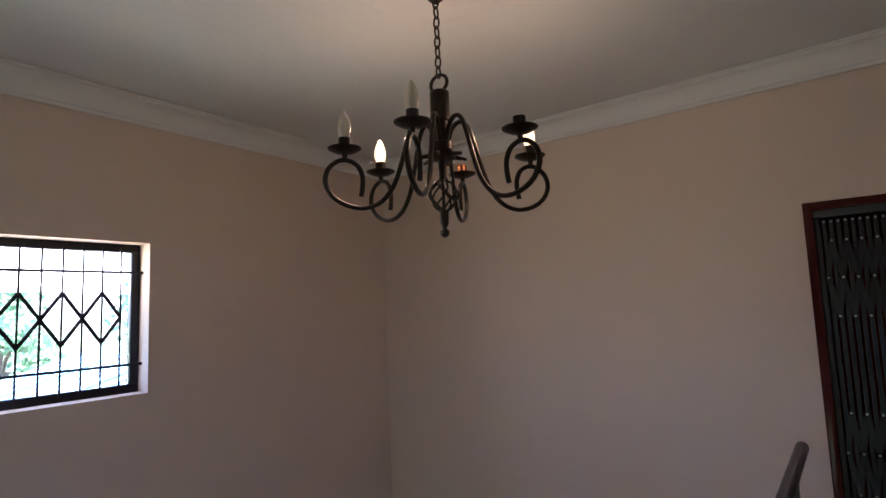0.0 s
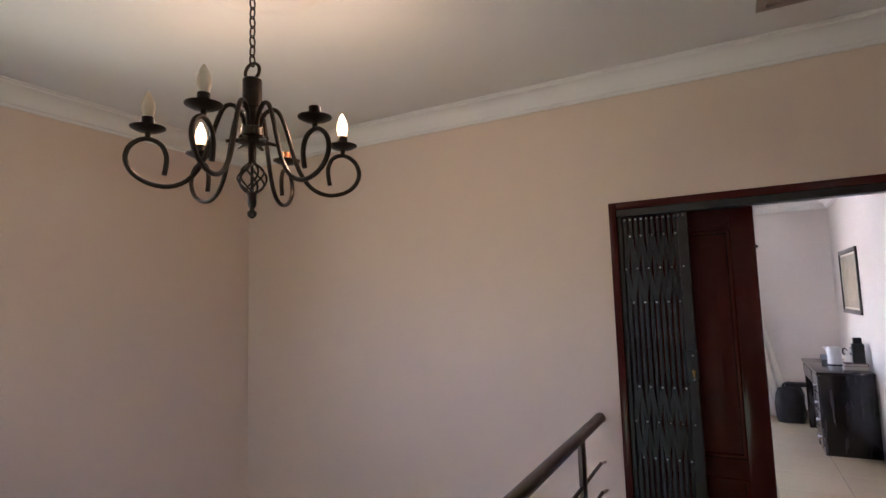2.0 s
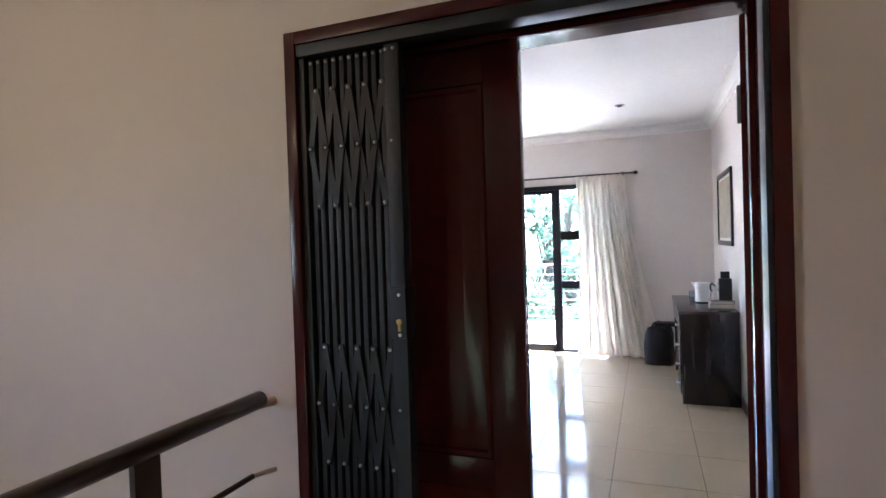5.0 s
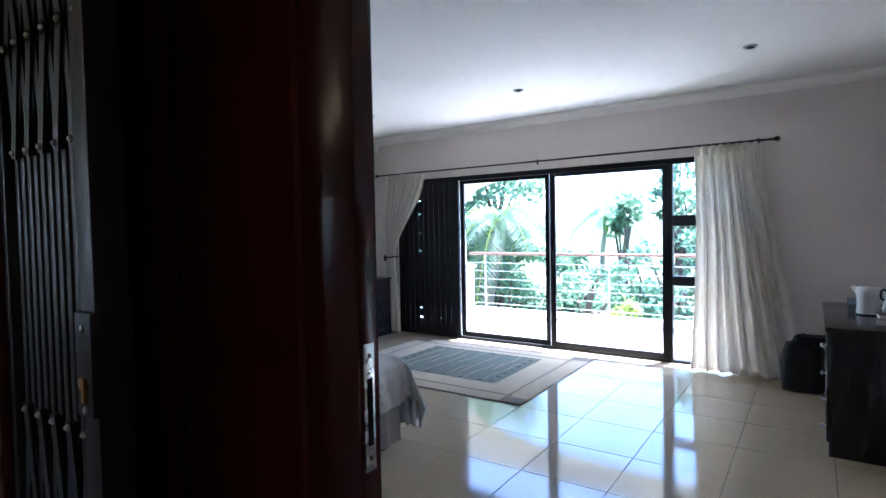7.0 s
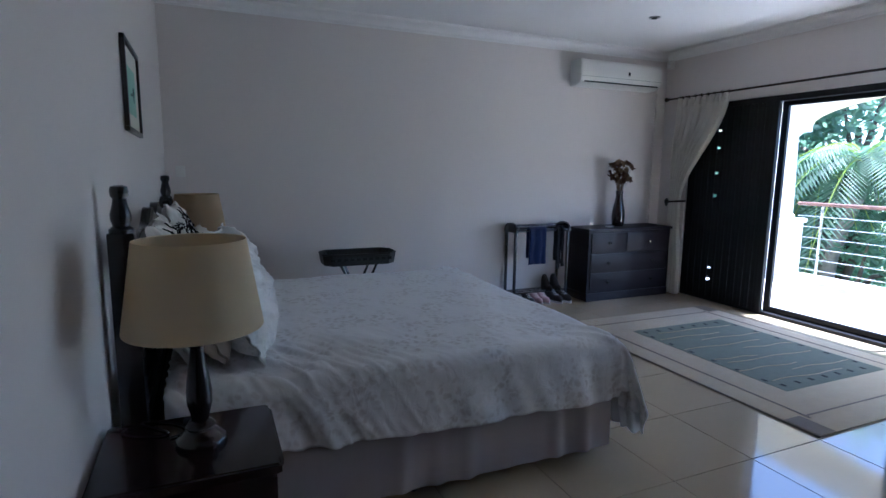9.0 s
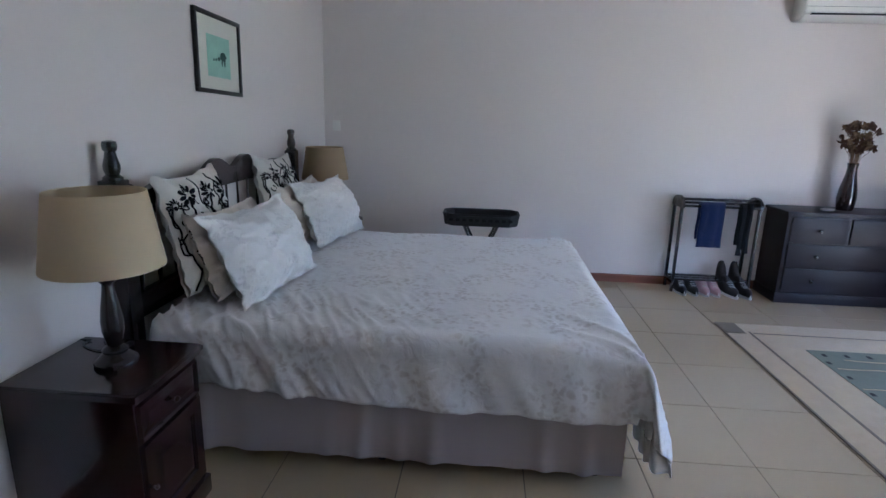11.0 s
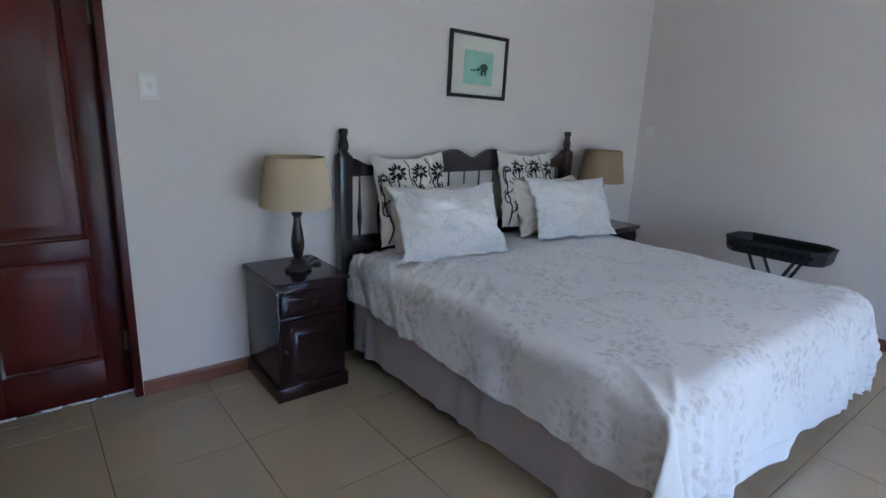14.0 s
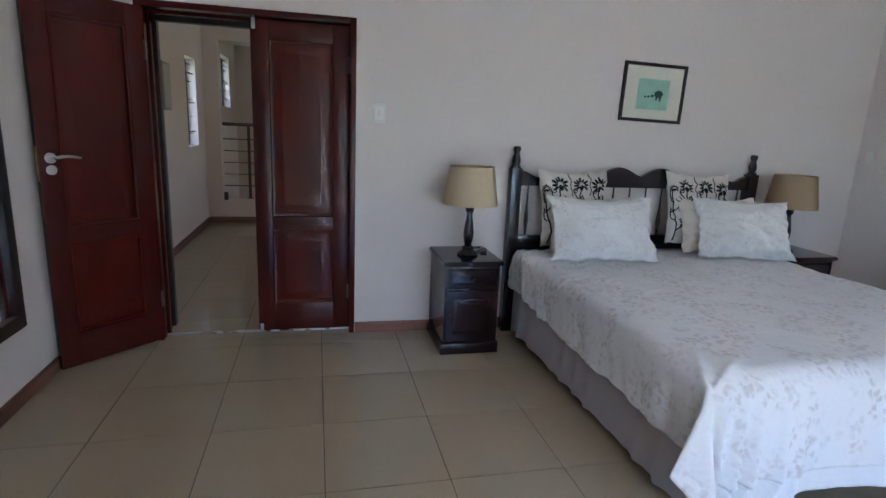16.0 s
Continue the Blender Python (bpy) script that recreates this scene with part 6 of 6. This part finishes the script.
# ---- balcony and what lies outside ----
PAVE = mat("pale_balcony_tile", (0.50, 0.47, 0.42), 0.5, var=0.08, scale=3, fine=80, bump=0.03)
balcony = structure("balcony_floor", slab(-6.6, 3.0, 8.65, 11.25, -0.2, -0.025, 0), PAVE, "pale tiled balcony floor in the sun", "balcony")
bm = bmesh.new()
SPAN0, SPAN1, SPRING = -4.76, 1.35, 2.02
arch = [(SPAN0, SPRING)]
for k in range(1, 24):
    a = math.pi * k / 24
    arch.append(((SPAN0 + SPAN1) / 2 - (SPAN1 - SPAN0) / 2 * math.cos(a), SPRING + 0.42 * math.sin(a)))
arch.append((SPAN1, SPRING))
for p, q in zip(arch, arch[1:]):
    bmv = []
    for y in (10.78, 11.12):
        bmv.append([bm.verts.new((p[0], y, p[1])), bm.verts.new((q[0], y, q[1])), bm.verts.new((q[0], y, 2.72)), bm.verts.new((p[0], y, 2.72))])
    a, b = bmv
    bm.faces.new(a)
    bm.faces.new(b[::-1])
    bm.faces.new((a[0], b[0], b[1], a[1]))
for x0, x1 in ((-6.6, SPAN0), (SPAN1, 3.0)):
    box(bm, x0, x1, 10.78, 11.12, SPRING + 0.002, 2.72)
structure("balcony_arch", bm, PAINT_OUT, "cream painted arched beam along the balcony", "arch")


def column(x, y):
    c = thing("balcony_column", x, y, -0.025, "round white plaster column on a square pedestal", "column", group="balcony columns")
    COL = PLASTER
    part("pedestal", slab(-0.22, 0.22, -0.20, 0.20, 0.0, 0.72, 0.01), COL, c)
    part("pedestal_cap", slab(-0.25, 0.25, -0.23, 0.23, 0.72, 0.78, 0.012), COL, c)
    part("shaft", lathe(bmesh.new(), [(0.18, 0.78), (0.185, 0.81), (0.15, 0.85), (0.15, 1.1), (0.14, 1.5), (0.13, 1.82), (0.15, 1.84), (0.13, 1.87), (0.13, 1.9), (0.19, 1.96)], 32), COL, c)
    part("capital", slab(-0.21, 0.21, -0.19, 0.19, 1.96, 2.045, 0.012), COL, c)
    return c


col = column(-4.98, 10.95)
copy_thing(col, pose(1.58, 10.95, -0.025))
RAIL_WOOD = mat("brown_outdoor_handrail_wood", (0.17, 0.085, 0.06), 0.5, var=0.25, scale=4, fine=40, bump=0.05, stretch=(0.8, 7, 7))
brail = thing("balcony_railing", -1.6, 11.0, -0.05, "balcony railing with steel rods and brown wooden handrail", "railing")
part("handrail", tube(bmesh.new(), [(-3.16, 0, 1.02), (2.95, 0, 1.02)], 0.025, 12), RAIL_WOOD, brail, "varnished brown wooden handrail")
for k in range(6):
    part("rod", tube(bmesh.new(), [(-3.16, 0, 0.13 + 0.145 * k), (2.95, 0, 0.13 + 0.145 * k)], 0.0055, 8), STEEL, brail)
for x in (-2.85, -0.62, 1.5, 2.8):
    part("post", tube(bmesh.new(), [(x, 0.03, 0.026), (x, 0.03, 1.0)], 0.017, 12), STEEL, brail)

GRASS = mat("garden_ground", (0.09, 0.11, 0.04), 0.95, var=0.35, scale=0.6, fine=9, bump=0.4)
bm = bmesh.new()
sheet(bm, 40, 40, lambda u, v: (-400 + 800 * u, -400 + 800 * v, -3.2 + 0.15 * noise.noise(Vector((u * 30, v * 30, 0)))))
structure("ground", bm, GRASS, "grass and earth of the garden", "ground", smooth=180)
bm = bmesh.new()
box(bm, -6.6, -4.95, 8.5, 8.65, -3.2, 2.9)
box(bm, -6.6, 3.0, 8.55, 8.65, -3.2, -0.2)
box(bm, 1.17, 3.0, 8.5, 8.65, -0.2, 2.9)
structure("outer_wall", bm, PAINT_OUT, "cream painted outer wall", "wall")
# Unseen slabs; the stair one ends short so more sky reaches its window.
structure("roof_slab_bedroom", slab(-5.4, 1.6, 2.7, 8.66, 2.87, 3.05, 0), PAINT_OUT, "unseen flat roof slab above the bedroom", "roof")
structure("roof_slab_stairs", slab(-3.75, 1.6, -4.8, 2.695, 2.87, 3.05, 0), PAINT_OUT, "unseen flat roof slab above the stairs, cut short for sky light", "roof")

BARK = mat("grey_brown_bark", (0.16, 0.12, 0.09), 0.95, var=0.35, scale=6, fine=40, bump=0.7, stretch=(3, 3, 0.6))
PALM_BARK = mat("pale_palm_bark", (0.30, 0.25, 0.21), 0.95, var=0.3, scale=4, fine=30, bump=0.7, stretch=(1, 1, 5))


def leaf_mat(name, c):
    m = mat(name, c, 0.5, var=0.25, scale=1.2, fine=14, bump=0.05, spec=0.4, rand=0.0)
    t = m.node_tree
    tr, mx = t.nodes.new("ShaderNodeBsdfTranslucent"), t.nodes.new("ShaderNodeMixShader")
    tr.inputs["Color"].default_value, mx.inputs["Fac"].default_value = (c[0] * 3.0, c[1] * 3.4, c[2] * 3.0, 1), 0.5
    t.links.new(t.nodes["Principled BSDF"].outputs["BSDF"], mx.inputs[1])
    t.links.new(tr.outputs["BSDF"], mx.inputs[2])
    t.links.new(mx.outputs["Shader"], t.nodes["Material Output"].inputs["Surface"])
    return m


LEAF = leaf_mat("green_foliage", (0.10, 0.14, 0.095))
LEAF_D = leaf_mat("dark_green_foliage", (0.065, 0.10, 0.07))
LEAF_Y = leaf_mat("yellow_green_foliage", (0.20, 0.22, 0.06))


def add_leaves(verts, faces, rnd, centre, radius, count, size):
    for _ in range(count):
        d = Vector((rnd.gauss(0, 1), rnd.gauss(0, 1), rnd.gauss(0, 0.8)))
        p = centre + d.normalized() * radius * rnd.random() ** 0.45
        a = Vector((rnd.gauss(0, 1), rnd.gauss(0, 1), rnd.gauss(-0.3, 0.6))).normalized()
        b = a.orthogonal().normalized()
        b = (b + a.cross(b) * rnd.uniform(-1, 1)).normalized()
        s = size * rnd.uniform(0.6, 1.3)
        i = len(verts)
        verts += [p, p + a * s * 0.5 + b * s * 0.22, p + a * s, p + a * s * 0.5 - b * s * 0.22]
        faces.append((i, i + 1, i + 2, i + 3))


def tree(x, y, height, spread, material, seed, clumps=34, leaves=130, size=0.26, low=0.3, label="leafy green garden tree seen beyond the balcony"):
    rnd = random.Random(seed)
    t = thing("tree", x, y, -3.3, label, "tree", group="garden trees")
    bm = bmesh.new()
    trunk = [(0.12 * math.sin(k * 1.3 + seed), 0.12 * math.cos(k * 1.1), height * 0.75 * k / 6) for k in range(7)]
    tube(bm, trunk, [0.20 - 0.022 * k for k in range(7)], 10)
    part("trunk", bm, BARK, t)
    verts, faces = [], []
    for k in range(clumps):
        a, h = rnd.uniform(0, 6.283), rnd.uniform(low, 1.0)
        r = spread * math.sqrt(rnd.random()) * (0.45 + 0.75 * math.sin(math.pi * min(1, 0.12 + h * 0.85)))
        c = Vector((r * math.cos(a), r * math.sin(a), height * h))
        if k < 9:
            base = Vector(trunk[min(6, 2 + k % 4)])
            limb = bmesh.new()
            tube(limb, [base, base.lerp(c, 0.5) + Vector((0, 0, 0.25)), c], [0.075, 0.05, 0.02], 6)
            part("limb", limb, BARK, t)
        add_leaves(verts, faces, rnd, c, spread * rnd.uniform(0.22, 0.42), leaves, size)
    me = bpy.data.meshes.new("crown")
    me.from_pydata(verts, [], faces)
    part("crown", me, material, t)
    return t


def palm(x, y, height, seed, fronds=22, length=2.2, trunk_r=0.16, label="palm tree with arching fronds in the garden"):
    rnd = random.Random(seed)
    t = thing("palm_tree", x, y, -3.3, label, "palm tree", group="garden palms")
    pts = [(0.25 * math.sin(k * 0.35 + seed), 0.15 * math.cos(k * 0.3), height * k / 14) for k in range(15)]
    part("trunk", tube(bmesh.new(), pts, [trunk_r * (1.15 - 0.03 * k) * (1 + 0.06 * (k % 2)) for k in range(15)], 12), PALM_BARK, t)
    top = Vector(pts[-1])
    part("crownshaft", lathe(bmesh.new(), [(trunk_r * 0.7, -0.1), (trunk_r * 1.1, 0.1), (trunk_r * 0.9, 0.5), (trunk_r * 0.4, 0.9)], 12, top), LEAF, t)
    for k in range(fronds):
        a, up = 6.283 * k / fronds + rnd.uniform(-0.2, 0.2), rnd.uniform(0.15, 1.25)
        d = Vector((math.cos(a), math.sin(a), 0))
        verts, faces = [], []
        spine = []
        for q in range(13):
            f = q / 12
            spine.append(top + Vector((0, 0, 0.6)) + d * length * (f * math.cos(up * (1 - f * 0.5))) + Vector((0, 0, length * (math.sin(up) * f - (0.95 + 0.4 * math.cos(up)) * f * f))))
        for q in range(1, 12):
            for e in range(3):
                f = q + e / 3
                i = min(11, int(f))
                p = spine[i].lerp(spine[i + 1], f - i)
                run = (spine[i + 1] - spine[i]).normalized()
                for sd in (-1, 1):
                    side = run.cross(Vector((0, 0, 1))).normalized() * sd
                    L = length * 0.26 * math.sin(math.pi * (0.12 + 0.8 * f / 12))
                    tip = p + (side * 0.85 + run * 0.45).normalized() * L + Vector((0, 0, -0.35 * L - rnd.random() * 0.05))
                    i0 = len(verts)
                    m = p.lerp(tip, 0.45)
                    verts += [p, m + run * 0.022, tip, m - run * 0.022]
                    faces.append((i0, i0 + 1, i0 + 2, i0 + 3))
        me = bpy.data.meshes.new("frond")
        me.from_pydata(verts, [], faces)
        fr = part("frond", me, LEAF if k % 3 else LEAF_D, t)
        part("rib", tube(bmesh.new(), spine, [0.022 - 0.0014 * q for q in range(13)], 5), LEAF_Y, fr)
    return t


for k, (x, y, h, s, m, c, lv) in enumerate((
        (-10.2, 17.5, 8.6, 2.6, LEAF, 46, 130), (-14.0, 19.0, 7.6, 3.2, LEAF_D, 42, 120), (-7.4, 16.8, 7.6, 1.7, LEAF, 36, 120),
        (-2.0, 18.6, 7.4, 1.5, LEAF, 28, 110), (1.4, 18.0, 6.2, 2.2, LEAF_D, 36, 110),
        (-4.4, 19.6, 6.3, 0.9, LEAF, 20, 90), (-8.6, 15.6, 7.4, 1.6, LEAF_D, 34, 120), (-2.9, 20.0, 7.2, 0.9, LEAF_D, 18, 90), (-18.5, 22.0, 7.5, 3.4, LEAF, 36, 110), (5.5, 22.0, 7.0, 3.0, LEAF, 36, 110))):
    tree(x, y, h, s, m, k + 1, c, lv, 0.25, 0.16)
for k, (x, y, h, s, m) in enumerate(((-6.4, 15.2, 4.0, 1.3, LEAF), (-4.2, 15.6, 4.2, 1.3, LEAF), (-2.0, 15.2, 4.3, 1.2, LEAF_D), (0.2, 14.9, 4.6, 1.4, LEAF), (-8.9, 15.0, 4.0, 1.5, LEAF_D), (-2.7, 14.0, 3.2, 0.6, LEAF_Y), (-11.5, 15.0, 4.0, 1.7, LEAF), (-5.0, 16.6, 3.9, 1.2, LEAF_D))):
    tree(x, y, h, s, m, 30 + k, 20, 110, 0.18, 0.25, "low leafy garden bush behind the balcony railing")
palm(-6.3, 14.9, 4.3, 2.0, 20, 2.0, 0.15)
palm(-7.2, 15.6, 3.8, 5.0, 20, 2.0, 0.15)
palm(-5.1, 20.5, 4.6, 7.0, 16, 1.7, 0.1)

# neighbour's blue roof and trees beyond the stair window
ROOF = mat("blue_grey_sheet_roof", (0.22, 0.40, 0.48), 0.45, metal=0.0, var=0.12, scale=2, fine=40, bump=0.05)
roof = thing("outbuilding", -9.5, 4.5, -3.2, "low outbuilding with a blue ribbed sheet roof", "building")
part("wall", slab(-2.6, 2.6, -3.6, 3.6, 0.0, 3.2, 0), PAINT_OUT, roof)


def roof_z(x, y):
    return 3.2 + 0.28 * (y + 3.8)


bm = bmesh.new()
sheet(bm, 60, 2, lambda u, v: (-2.9 + 5.8 * u, -3.8 + 7.6 * v, roof_z(0, -3.8 + 7.6 * v) + 0.03 * math.cos(u * 60 * math.pi)))
part("roof_sheet", bm, ROOF, roof, "blue ribbed sheet roof", smooth=None)
for k in range(14):
    x = -2.8 + 0.43 * k
    part("roof_rib", tube(bmesh.new(), [(x, -3.8, roof_z(0, -3.8) + 0.05), (x, 3.8, roof_z(0, 3.8) + 0.05)], 0.03, 6), ROOF, roof)
for k, (x, y, h, s, m) in enumerate(((-17.5, 4.0, 6.0, 2.0, LEAF), (-16.5, 9.5, 7.2, 2.8, LEAF_D), (-17.5, -2.2, 5.8, 2.0, LEAF), (-12.8, 7.6, 5.2, 1.3, LEAF_Y))):
    tree(x, y, h, s, m, 60 + k, 30, 100, 0.27, 0.3)

# ---- tiles of the floors ----
lay_tiles(floor_bed, WX0, WX1, WY0 + 0.002, 8.46)
lay_tiles(floor_hall, -0.90, HX1, -1.15, WY0 - 0.002)
